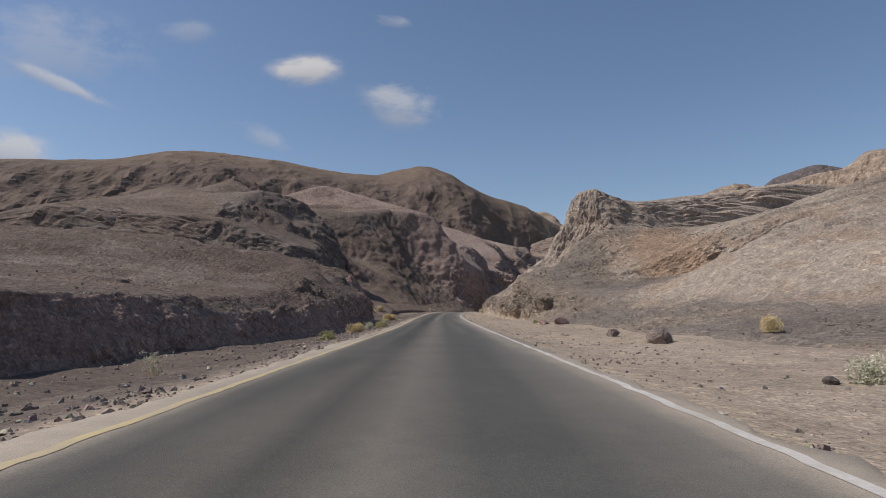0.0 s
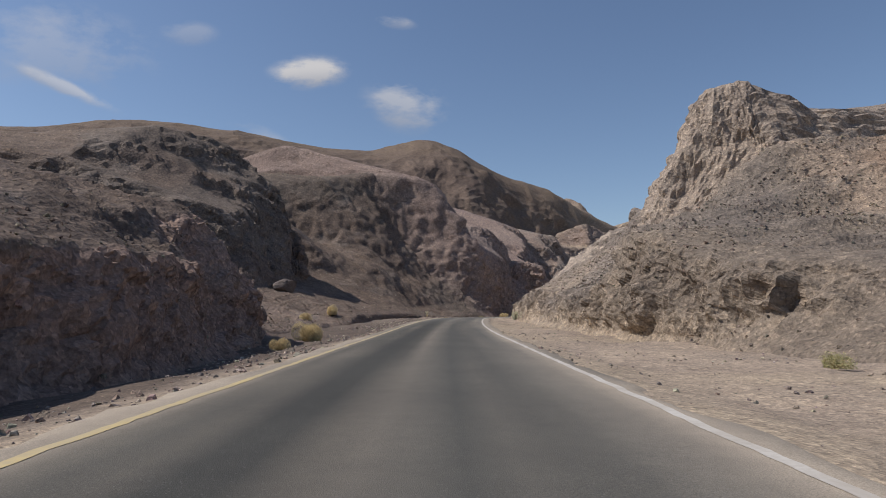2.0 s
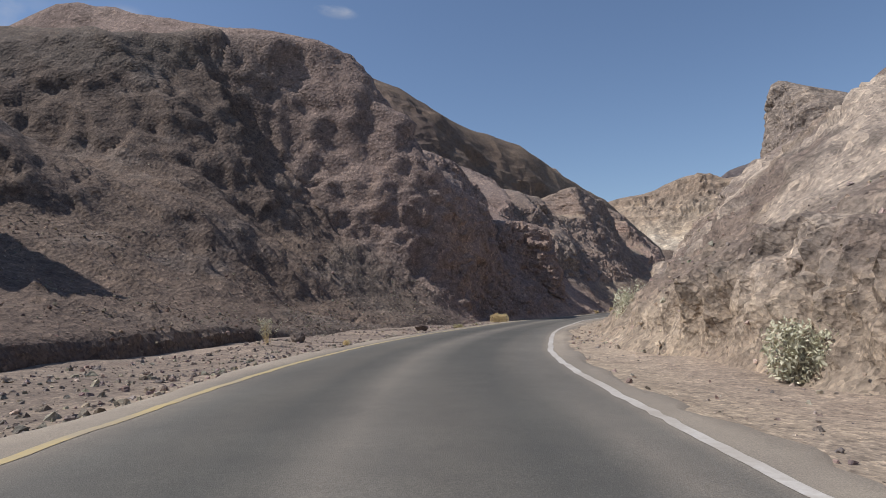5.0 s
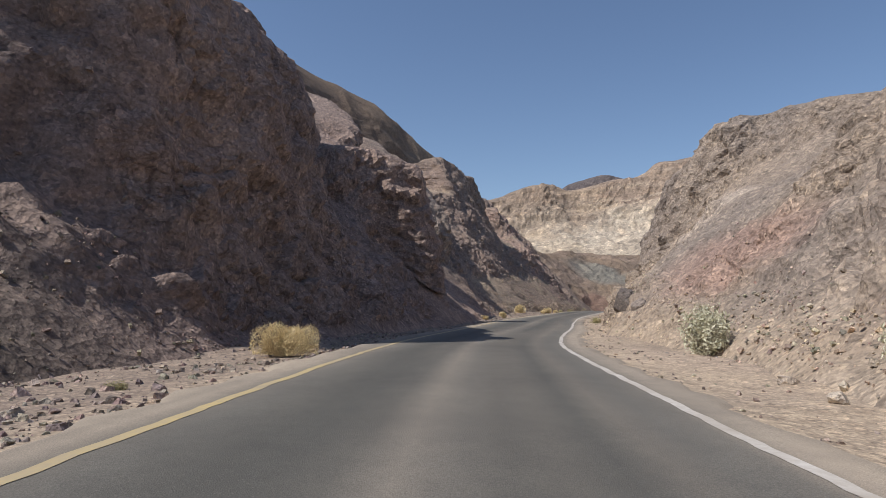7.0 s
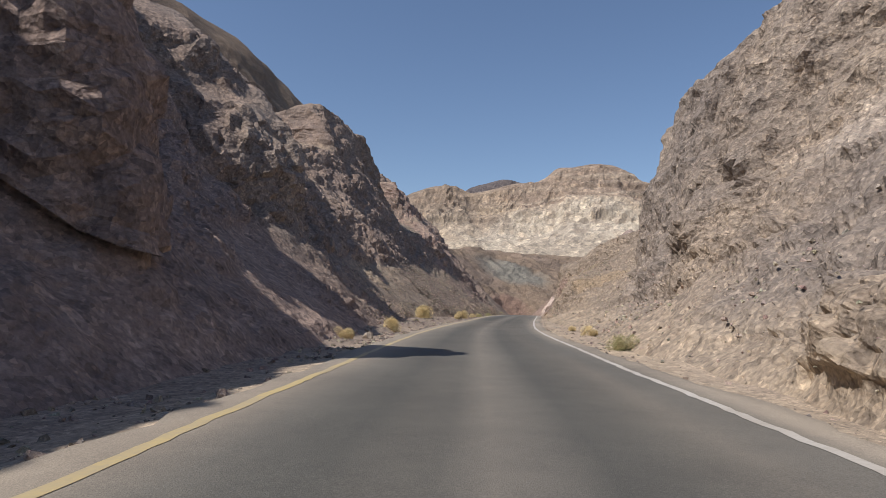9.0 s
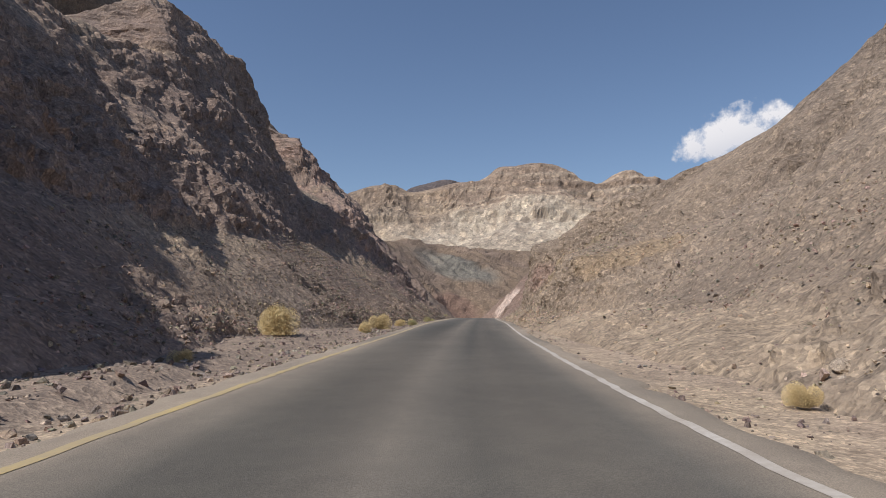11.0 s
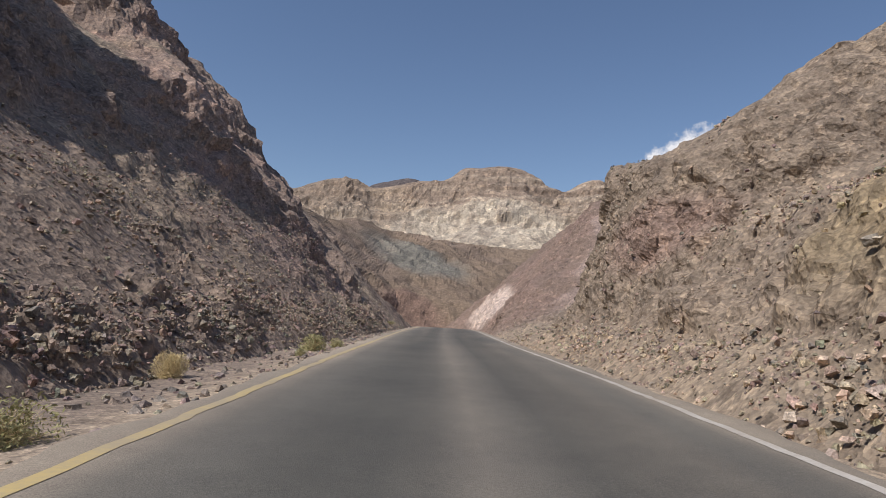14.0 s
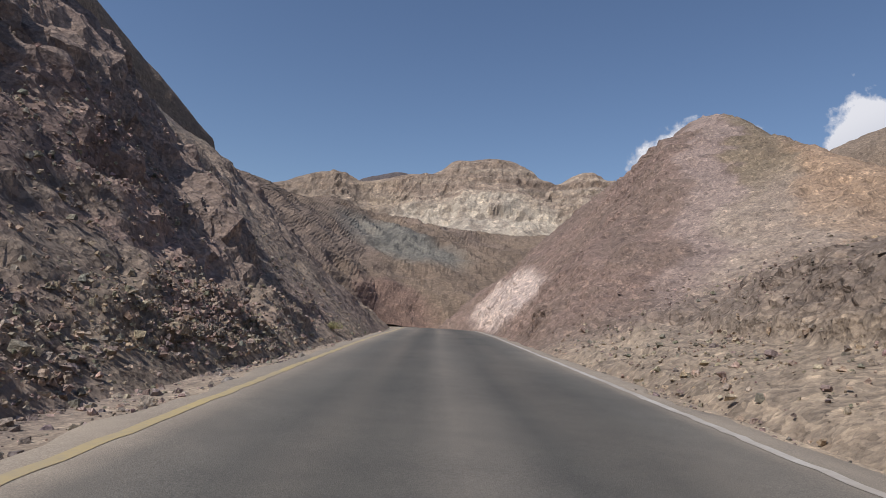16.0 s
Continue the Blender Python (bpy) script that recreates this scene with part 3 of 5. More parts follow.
def spurs(s, h, p):
    """How far the left wall's buttresses stand out: ridges that run down to the road with gullies between them."""
    q = p.reshape(-1, 3)
    bend = s + 1.6 * fbm(q / 6.0, 3, 401).reshape(s.shape) - 0.10 * (h - 8)
    k = np.clip(np.searchsorted(SPURS, bend, "right") - 1, 0, len(SPURS) - 2)
    u = np.clip((bend - SPURS[k]) / (SPURS[k + 1] - SPURS[k]), 0, 1)
    tooth = np.abs(2 * u - 1) ** 0.8
    bold = 0.75 + 0.5 * value_noise(np.c_[(s / 11.0).ravel(), 0 * q[:, 0], 0 * q[:, 0]], 407).reshape(s.shape)
    low = 2.0 + 2.5 * smooth(212, 222, s)
    size = smooth(low, low + 7.0, h) * smooth(96, 112, s) * (1 - 0.7 * smooth(236, 246, s) + 0.3 * smooth(205, 212, s) * smooth(240, 232, s)) * (1 - 0.7 * smooth(163, 167, s) * smooth(203, 197, s)) * (1 - 0.6 * smooth(132, 138, s) * smooth(168, 163, s))
    return (tooth - 0.5) * 3.2 * bold * size


def canyon_part(name, side, a, b, step, paint, label, category):
    s = np.arange(a, b + step * 0.5, step)
    s[-1] = b
    wide = np.r_[s[0] - step, s, s[-1] + step]
    p, ss, d, h = side.sheet(wide, KNOTS)
    if side.sign < 0:
        p = p + (road_at(ss, 1.0) - road_at(ss, 0.0)) * spurs(ss, h, p)[..., None]
    n = grid_normals(p) * (-side.sign)
    if n[..., 2].mean() < 0:
        n = -n
    steep = smooth(0.80, 0.62, n[..., 2])
    for _ in range(3):
        steep[:, 1:-1] = (steep[:, :-2] + steep[:, 1:-1] + steep[:, 2:]) / 3
        steep[1:-1] = (steep[:-2] + steep[1:-1] + steep[2:]) / 3
    if side.sign > 0:
        steep = np.maximum(steep, 0.9 * box(ss, 289, 303, 2.5) * smooth(0.8, 1.3, h) * smooth(4.6, 3.2, h))
    near = smooth(0.1, 1.6, KNOTS)[None, :] * np.ones_like(ss)
    calm = (0.45 + 0.55 * smooth(40, 66, ss) - 0.3 * smooth(136, 142, ss) * smooth(169, 165, ss)) if side.sign < 0 else (0.8 + 0.2 * smooth(60, 90, ss) - 0.35 * smooth(250, 262, ss))
    if side.sign > 0:
        grooves = smooth(62, 74, ss) * smooth(150, 128, ss) * smooth(0.1, 0.7, h) * smooth(3.1, 2.0, h)
        flute = ridged(np.c_[(ss / 1.15).ravel(), (h * 0.25).ravel(), np.zeros(ss.size)], 3, 66).reshape(ss.shape)
        p = p + n * (grooves * 0.38 * flute)[..., None]
    fall = np.c_[ss.ravel(), (h * 0.3).ravel(), np.zeros(ss.size)]
    if side.sign > 0:
        rills = 0.75 * ridged(fall / 6.5, 3, 420).reshape(ss.shape) * smooth(2.5, 6, h) * smooth(118, 98, ss)
    else:
        rills = 0.42 * ridged(fall / 2.6, 3, 424).reshape(ss.shape) * smooth(0.8, 3, h) * smooth(136, 142, ss) * smooth(170, 166, ss)
        rills = rills + 0.6 * ridged(fall / 9.0, 3, 428).reshape(ss.shape) * smooth(2.2, 5, h) * smooth(100, 80, ss)
    p = p + n * (rills * near)[..., None]
    p = rough_rock(p, n, steep, near, calm)
    col = np.ones(p.shape) * np.array(GREY)
    q = p.reshape(-1, 3)
    vary = fbm(q / 14.0, 4, 70).reshape(ss.shape)
    vary2 = fbm(q * np.array([1, 1, 2.5]) / 4.0, 4, 80).reshape(ss.shape)
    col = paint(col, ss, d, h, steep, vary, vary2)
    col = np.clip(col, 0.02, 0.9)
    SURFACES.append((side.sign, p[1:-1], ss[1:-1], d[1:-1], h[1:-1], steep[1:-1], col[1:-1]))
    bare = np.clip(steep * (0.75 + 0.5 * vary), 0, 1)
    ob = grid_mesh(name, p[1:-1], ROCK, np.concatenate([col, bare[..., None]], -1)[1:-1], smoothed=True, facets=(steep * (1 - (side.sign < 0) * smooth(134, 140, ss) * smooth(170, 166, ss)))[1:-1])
    return tagged(ob, label, category, kind="structure")


# ---- paint of each stretch: s, d, h, steepness, broad and fine variation ----
def spot(s, h, at_s, at_h, rs, rh, vary):
    return smooth(1.0, 0.55, np.hypot((s - at_s) / rs, (h - at_h) / rh) + 0.35 * vary)


def paint_left(col, s, d, h, st, v, v2):
    col = blend(col, np.ones_like(s), BROWN)
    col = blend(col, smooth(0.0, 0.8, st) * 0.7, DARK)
    col = blend(col, smooth(0.15, 0.7, v) * 0.6, GREY)
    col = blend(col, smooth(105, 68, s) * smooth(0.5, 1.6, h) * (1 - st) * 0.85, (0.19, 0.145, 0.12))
    col = blend(col, smooth(230, 250, s) * (1 - st) * 0.6, OLIVE)
    col = blend(col, smooth(286, 293, s) * smooth(312, 300, s) * smooth(-0.2, 0.4, v2) * 0.7, PINK)
    # Darker up to s 171, but early steep faces stay lighter to lift their shade.
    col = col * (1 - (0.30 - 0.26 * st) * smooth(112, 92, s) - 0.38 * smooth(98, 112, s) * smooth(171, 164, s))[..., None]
    # Headland darkened above h 12 to tone down its sunlit top.
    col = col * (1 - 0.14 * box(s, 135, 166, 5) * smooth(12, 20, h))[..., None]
    # Reddish-brown bank rock, made lighter to brighten its shaded faces.
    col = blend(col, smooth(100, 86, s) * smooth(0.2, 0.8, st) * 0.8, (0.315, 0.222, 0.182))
    col = blend(col, smooth(0.35, 0.8, v2) * 0.35, (0.26, 0.225, 0.20))
    col = blend(col, smooth(240, 262, s) * smooth(-0.1, 0.4, v + 0.5 * v2) * 0.5, (0.235, 0.18, 0.155))
    # Lighter purple-brown from s 166 on, a little beyond 214, lifts the wall's shade.
    col = blend(col, box(s, 166, 214, 6) * 0.6, (0.325, 0.25, 0.222))
    return col * (1 + 0.06 * smooth(212, 222, s))[..., None]


def paint_right(col, s, d, h, st, v, v2):
    col = blend(col, smooth(-0.1, 0.6, v) * 0.5, TAN)
    fan = np.clip(smooth(23, 27, d + 2.0 * v) * smooth(104, 94, s) + smooth(70, 62, s), 0, 1) * smooth(1.2, 2.6, h + 0.6 * v2) * smooth(64, 52, d)
    col = blend(col, fan, PALE)
    col = blend(col, fan * smooth(0.05, 0.45, v2 + 0.4 * v) * 0.55, (0.40, 0.295, 0.215))
    col = blend(col, fan * spot(s, d, 84, 31, 17, 9, v) * 0.85, (0.42, 0.295, 0.205))
    col = blend(col, spot(s, d, 70, 26, 8, 4.5, v2) * 0.9, (0.22, 0.185, 0.165))
    col = blend(col, smooth(88, 96, s) * smooth(112, 104, s) * smooth(7, 9, h + v) * 0.6, (0.43, 0.36, 0.30))
    col = blend(col, smooth(116, 128, s) * smooth(172, 158, s) * smooth(0.12, 0.38, v2) * 0.75, (0.52, 0.445, 0.37))
    col = blend(col, smooth(116, 128, s) * smooth(172, 158, s) * smooth(0.0, -0.4, v2) * 0.7, DARK)
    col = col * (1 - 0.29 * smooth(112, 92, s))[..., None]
    col = blend(col, smooth(84, 96, s) * smooth(140, 128, s) * smooth(38, 50, d) * 0.8, (0.40, 0.33, 0.275))
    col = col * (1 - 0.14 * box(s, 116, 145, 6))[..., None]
    col = blend(col, spot(s, h, 180, 3.6, 9, 3, v) * 0.8, PINK)
    col = blend(col, smooth(222, 232, s) * smooth(302, 294, s) * 0.6, (0.285, 0.232, 0.178))
    col = blend(col, smooth(70, 80, s) * smooth(312, 306, s) * smooth(1.8, 0.4, h + 0.5 * v) * 0.5, SAND)
    col = blend(col, spot(s, h, 268, 5, 7, 5, v) * 0.6, (0.33, 0.265, 0.16))
    col = blend(col, spot(s, h, 281, 4.5, 5, 2.2, v) * 0.7, PINK)
    col = blend(col, spot(s, h, 256, 4.3, 5, 1.6, v2) * 0.5, (0.32, 0.24, 0.15))
    col = blend(col, spot(s, d, 202, 13.2, 6, 2.4, v2) * 0.7, (0.46, 0.40, 0.34))
    col = blend(col, smooth(288, 294, s) * smooth(312, 304, s) * smooth(0.9, 1.8, h + 0.4 * v2) * 0.75, (0.21, 0.172, 0.145))
    pink = smooth(303, 314, s + 3 * v)
    aside = d - 11 - 0.45 * (s - 311) + 1.2 * v2
    col = blend(col, pink * 0.9, (0.24, 0.18, 0.15))
    col = blend(col, pink * smooth(-0.1, 0.5, v2 + 0.3 * v) * 0.5, (0.285, 0.207, 0.178))
    col = blend(col, pink * smooth(5.0, 7.5, aside) * 0.6, (0.29, 0.23, 0.17))
    col = blend(col, pink * box(aside, -1.0, 0.9, 0.9) * 0.55, (0.41, 0.335, 0.298))
    col = blend(col, pink * box(aside, 2.0, 5.0, 1.0) * smooth(314, 319, s) * 0.75, (0.27, 0.225, 0.155))
    col = blend(col, pink * box(aside, 1.2, 5.5, 1.2) * smooth(320, 314, s) * 0.75, (0.44, 0.37, 0.295))
    col = blend(col, pink * box(aside, 5.6, 10.5, 1.2) * smooth(327, 320, s) * 0.75, (0.43, 0.31, 0.21))
    col = blend(col, spot(s, d, 338, 5.6, 17, 2.4, v * 0.5), (0.62, 0.52, 0.46))
    return col


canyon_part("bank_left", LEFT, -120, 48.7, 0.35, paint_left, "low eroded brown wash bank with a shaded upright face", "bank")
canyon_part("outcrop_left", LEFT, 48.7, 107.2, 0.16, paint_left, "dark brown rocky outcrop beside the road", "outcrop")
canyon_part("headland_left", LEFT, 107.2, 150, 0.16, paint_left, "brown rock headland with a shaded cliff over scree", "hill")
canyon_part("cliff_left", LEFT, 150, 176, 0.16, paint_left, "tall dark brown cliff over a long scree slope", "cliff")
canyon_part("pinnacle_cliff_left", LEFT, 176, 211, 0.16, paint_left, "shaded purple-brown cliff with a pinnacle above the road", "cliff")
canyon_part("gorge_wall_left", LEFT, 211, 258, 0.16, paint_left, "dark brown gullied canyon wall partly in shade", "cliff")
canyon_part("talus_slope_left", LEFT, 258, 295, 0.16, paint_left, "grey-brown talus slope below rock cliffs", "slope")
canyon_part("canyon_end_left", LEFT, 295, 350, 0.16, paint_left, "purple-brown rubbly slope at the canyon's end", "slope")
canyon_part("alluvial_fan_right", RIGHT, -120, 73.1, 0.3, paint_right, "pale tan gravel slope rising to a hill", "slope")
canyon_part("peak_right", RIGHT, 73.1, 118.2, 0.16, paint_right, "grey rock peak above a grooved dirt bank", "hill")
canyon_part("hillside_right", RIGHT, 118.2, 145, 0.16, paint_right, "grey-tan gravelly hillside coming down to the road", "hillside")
canyon_part("rock_nose_right", RIGHT, 145, 190, 0.16, paint_right, "pale and dark fractured rock nose at the bend", "outcrop")
canyon_part("bluff_right", RIGHT, 190, 223, 0.16, paint_right, "craggy tan and purple rock bluff", "cliff")
canyon_part("smooth_hillside_right", RIGHT, 223, 266, 0.16, paint_right, "smooth tan scree hillside", "hillside")
canyon_part("rock_knob_right", RIGHT, 266, 288, 0.16, paint_right, "crumbling tan rock knob with an upright edge", "outcrop")
canyon_part("pink_hill_right", RIGHT, 288, 356, 0.16, paint_right, "pinkish badland hill with a pale streak", "hill")


# ---- hills behind ----
def ridge_hill(name, crest, toe, back, rows, step, rough, paint, material, label, rise=None, calm=0.8, quiet=(0.62, 0.97)):
    """A hill from its crest line down to a toe line in front and a back line; crest and toe are short lists of bends."""
    def even(points, n):
        points = np.asarray(points, float)
        run = np.r_[0, np.cumsum(np.linalg.norm(np.diff(points, axis=0), axis=1))]
        u = np.linspace(0, run[-1], n)
        return np.stack([np.interp(u, run, points[:, k]) for k in range(3)], -1)
    crest_at = spline(crest, step)[1]
    n = len(crest_at)
    toe_at = even(toe, n)
    u = np.linspace(0, 1, rows)
    lift = np.sin(u * math.pi / 2) ** 0.85 if rise is None else np.interp(u, *rise)
    front = toe_at[:, None] * (1 - u)[None, :, None] + crest_at[:, None] * u[None, :, None]
    front[..., 2] = toe_at[:, None, 2] + (crest_at[:, None, 2] - toe_at[:, None, 2]) * lift[None]
    w = np.linspace(0, 1, rows // 4)[1:]
    rear = crest_at[:, None] + np.array(back)[None, None] * w[None, :, None]
    rear[..., 2] = crest_at[:, None, 2] + back[2] * (w ** 1.6)[None]
    p = np.concatenate([front, rear], 1)
    nor = grid_normals(p)
    if nor[..., 2].mean() < 0:
        nor = -nor
    q = p.reshape(-1, 3)
    uu = np.concatenate([u, 1 + w])[None, :] * np.ones(p.shape[:2])
    d = rough(q) * (1 - calm * smooth(*quiet, uu)).ravel()
    p = (q + nor.reshape(-1, 3) * d[:, None]).reshape(p.shape)
    col = paint(np.ones(p.shape) * np.array(BROWN), p, uu)
    ob = grid_mesh(name, p, material, np.clip(col, 0.02, 0.9))
    return tagged(ob, label, "hill", kind="structure")


def brown_paint(col, p, u):
    q = p.reshape(-1, 3)
    v = fbm(q / 25.0, 4, 90).reshape(u.shape)
    col = blend(col, np.ones_like(u), (0.165, 0.125, 0.099))
    col = blend(col, smooth(0.45, 0.8, u + 0.1 * v) * 0.7, (0.215, 0.165, 0.118))
    col = blend(col, smooth(0.0, 0.6, v) * 0.5, (0.15, 0.115, 0.1))
    return blend(col, smooth(22, 62, p[..., 0] + 12 * v) * 0.85, (0.26, 0.20, 0.148))


def hill_rough(q):
    return 2.8 * ridged(q * np.array([1, 1, 0.3]) / 30.0, 4, 95) + 0.8 * ridged(q * np.array([1, 1, 0.4]) / 9.0, 3, 97) + 0.7 * fbm(q / 5.0, 3, 99) - 3.4


ridge_hill("brown_hill_back", [(-330, 190, 49.5), (-240, 225, 48.5), (-176, 255, 60.8), (-155, 287, 67.5), (-129, 304, 76.5), (-91, 307, 73.5), (-40, 307, 67), (-13, 300, 70.3), (18, 298, 56.5), (38, 300, 51.5), (56, 310, 44.5), (79, 328, 37), (104, 350, 24.5)],
           [(-300, 120, 4), (-110, 150, 6), (-60, 178, 8), (-22, 200, 8), (5, 215, 8), (30, 245, 8), (52, 275, 8), (80, 305, 6), (102, 326, 4)], (0, 160, -60), 110, 1.6, hill_rough, brown_paint, ROCK,
           "rounded bare brown desert hill behind the canyon", quiet=(0.3, 0.75))


def mid_paint(col, p, u):
    q = p.reshape(-1, 3)
    v = fbm(q / 22.0, 4, 110).reshape(u.shape)
    col = blend(col, np.ones_like(u), (0.25, 0.192, 0.142))
    g = smooth(15, 6, np.hypot(p[..., 0] - 140, p[..., 1] - 361) + 6 * v)
    col = blend(col, g * 0.8, GREEN)
    r = smooth(8, 3, np.hypot(p[..., 0] - 127, p[..., 1] - 336) + 6 * v)
    col = blend(col, r * 0.6, (0.24, 0.155, 0.13))
    return blend(col, smooth(0.1, 0.6, v) * 0.4, DARK)


def mid_rough(q):
    return 1.5 * ridged(q * np.array([1, 1, 0.5]) / 22.0, 4, 115) + 0.4 * fbm(q / 3.0, 3, 119) - 1.0


ridge_hill("brown_hill_middle", [(60, 350, 30), (92, 358, 27), (115, 368, 25), (132, 385, 25), (158, 411, 29), (190, 432, 30), (226, 449, 32), (268, 446, 34), (330, 430, 42), (420, 380, 52)],
           [(70, 322, 6), (112, 330, 3), (124, 336, 2), (131, 333, 1), (140, 330, 1), (165, 322, 2), (200, 310, 4), (250, 290, 8)], (60, 120, -26), 90, 1.2, mid_rough, mid_paint, ROCK,
           "brown and greenish badland hill closing the canyon")


ridge_hill("brown_hill_right", [(166, 318, 22), (174, 307, 26), (177, 300, 28), (179, 294, 32), (182, 283, 37), (184, 265, 40), (180, 245, 38)],
           [(158, 314, 7), (150, 294, 6), (148, 280, 7), (148, 265, 8), (146, 245, 9)], (50, 30, -4), 70, 0.8, mid_rough, lambda col, p, u: blend(col, np.ones_like(u), (0.27, 0.215, 0.165)), ROCK,
           "bare brown desert hillside beyond the pink hill", calm=0.9)


def far_paint(col, p, u):
    """Beds of rock: pale fans at the foot, a cream cliff, brown fluted beds over it and a pale brown cap."""
    q = p.reshape(-1, 3)
    v = fbm(q / 120.0, 5, 130).reshape(u.shape)
    wavy = p[..., 2] + 7.0 * fbm(q / 60.0, 3, 131).reshape(u.shape)
    bed = fbm(np.c_[0.004 * q[:, 0], 0.004 * q[:, 1], wavy.ravel() / 7.0], 3, 134).reshape(u.shape)
    streak = fbm(q * np.array([1, 1, 0.08]) / 14.0, 3, 137).reshape(u.shape)
    w = u + 0.045 * v
    col = blend(col, np.ones_like(u), (0.42, 0.365, 0.29))
    col = blend(col, smooth(0.40, 0.50, w) * smooth(0.70, 0.64, w), (0.47, 0.415, 0.335))
    col = blend(col, smooth(0.40, 0.50, w) * smooth(0.70, 0.64, w) * smooth(0.0, 0.45, streak) * 0.6, (0.36, 0.30, 0.235))
    col = blend(col, smooth(0.64, 0.69, w) * 0.9, (0.325, 0.262, 0.205))
    col = blend(col, smooth(0.86, 0.92, w) * 0.6, (0.375, 0.305, 0.235))
    col = blend(col, smooth(0.62, 0.68, w) * smooth(0.0, 0.3, bed) * 0.7, (0.24, 0.185, 0.145))
    col = blend(col, smooth(0.60, 0.68, w) * smooth(-0.05, -0.35, bed) * 0.5, (0.43, 0.365, 0.285))
    col = blend(col, smooth(760, 640, p[..., 0]) * smooth(0.55, 0.66, w) * 0.6, (0.27, 0.215, 0.165))
    return blend(col, smooth(0.3, 0.8, v) * 0.3, (0.40, 0.32, 0.225))


def far_rough(q):
    flute = ridged(q * np.array([1, 1, 0.05]) / 22.0, 3, 133)
    shelf = value_noise(q * np.array([0.02, 0.02, 1.0]) / 10.0, 141)
    steep = smooth(165, 205, q[:, 2]) * (0.35 + 0.65 * smooth(-0.1, 0.3, fbm(q * np.array([1, 1, 0.4]) / 70.0, 2, 145)))
    return 5.0 * ridged(q * np.array([1, 1, 0.15]) / 80.0, 4, 135) + 6.0 * flute * steep + 4.0 * shelf + 1.6 * fbm(q / 12.0, 3, 139) - 9.0


ridge_hill("pale_mountain", [(330, 1620, 196), (450, 1540, 228), (521, 1493, 248), (575, 1466, 256), (612, 1451, 272), (640, 1437, 283), (690, 1411, 283), (711, 1400, 273), (730, 1388, 274), (800, 1345, 294), (858, 1304, 307),
                             (873, 1293, 324), (907, 1265, 331), (954, 1225, 337), (982, 1198, 326), (1006, 1174, 301), (1038, 1143, 288), (1058, 1121, 305), (1078, 1099, 313), (1100, 1071, 295), (1141, 1020, 277), (1200, 950, 256), (1320, 800, 236)],
           [(330, 1150, 60), (480, 1080, 60), (600, 1010, 62), (700, 930, 65), (800, 850, 70), (900, 760, 70), (1000, 640, 60)], (500, 600, -120), 120, 4.0, far_rough, far_paint, FAR_ROCK,
           "pale banded desert mountain with fluted cliffs", calm=0.85, quiet=(0.84, 0.97), rise=((0, 0.42, 0.60, 0.68, 0.80, 0.88, 1), (0, 0.30, 0.46, 0.66, 0.74, 0.95, 1)))
ridge_hill("dark_far_peak", [(760, 2090, 220), (922, 2011, 300), (1000, 1970, 380), (1031, 1953, 408), (1077, 1926, 426), (1131, 1893, 440), (1169, 1867, 430), (1214, 1836, 398), (1300, 1780, 320)],
           [(700, 1850, 120), (1000, 1700, 150), (1250, 1560, 150)], (400, 500, -150), 50, 8.0, far_rough, lambda col, p, u: blend(col, np.ones_like(u), (0.12, 0.105, 0.105)), FAR_ROCK,
           "dark distant mountain ridge")


# ---- ground ----
def spread(lo, fine_lo, fine_hi, hi, step, growth=1.22):
    fine = np.arange(fine_lo, fine_hi + step, step)
    out, a, g = [], fine[-1], step
    while a < hi:
        g *= growth
        a += g
        out.append(a)
    low, a, g = [], fine[0], step
    while a > lo:
        g *= growth
        a -= g
        low.append(a)
    return np.r_[low[::-1], fine, out]


def ground_height(xy):
    s, o, z = road_near(xy)
    a = np.abs(o)
    q = np.c_[xy, np.zeros(len(xy))]
    away = smooth(3.3, 6.5, a)
    h = -0.06 - 0.08 * smooth(3.2, 4.2, a) - 0.18 * smooth(4.0, 5.6, a) * smooth(125, 105, s)
    h -= 0.45 * smooth(5.2, 8.5, a) * smooth(84, 68, s) * (o < 0)
    h += away * (0.10 * fbm(q / 3.0, 3, 200) + 0.05 * fbm(q / 1.5, 2, 205))
    rim = 5.2 + 0.9 * fbm(np.c_[s / 6.0, 0 * s, 0 * s], 3, 208)
    h += (o < 0) * smooth(rim, rim + 0.16, a) * (0.16 * smooth(222, 232, s) * smooth(262, 252, s) + 0.22 * smooth(205, 212, s) * smooth(232, 226, s))
    h += 0.6 * smooth(30, 200, a) * fbm(q / 60.0, 3, 211) - 2.0 * smooth(60, 400, a)
    return z + h, s, o


gx, gy = spread(-3500, -18, 112, 3500, 0.48), spread(-3500, -3, 318, 3500, 0.48)
GX, GY = np.meshgrid(gx, gy, indexing="ij")
gxy = np.c_[GX.ravel(), GY.ravel()]
gz, gs, go = ground_height(gxy)
gq = np.c_[gxy, gz]
gv = fbm(gq / 9.0, 4, 220)
gv2 = fbm(gq / 2.2, 4, 224)
gcol = np.ones((len(gq), 3)) * np.array((0.42, 0.345, 0.275))
gcol = blend(gcol, (go > 0) * smooth(-0.2, 0.5, gv) * 0.8, SAND)
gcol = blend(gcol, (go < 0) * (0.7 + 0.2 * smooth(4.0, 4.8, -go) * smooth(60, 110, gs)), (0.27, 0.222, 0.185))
# Left verge: dark gravel, deepened here and below for the outcrop's shadow.
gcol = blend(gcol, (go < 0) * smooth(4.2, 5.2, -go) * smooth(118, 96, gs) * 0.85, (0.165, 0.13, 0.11))
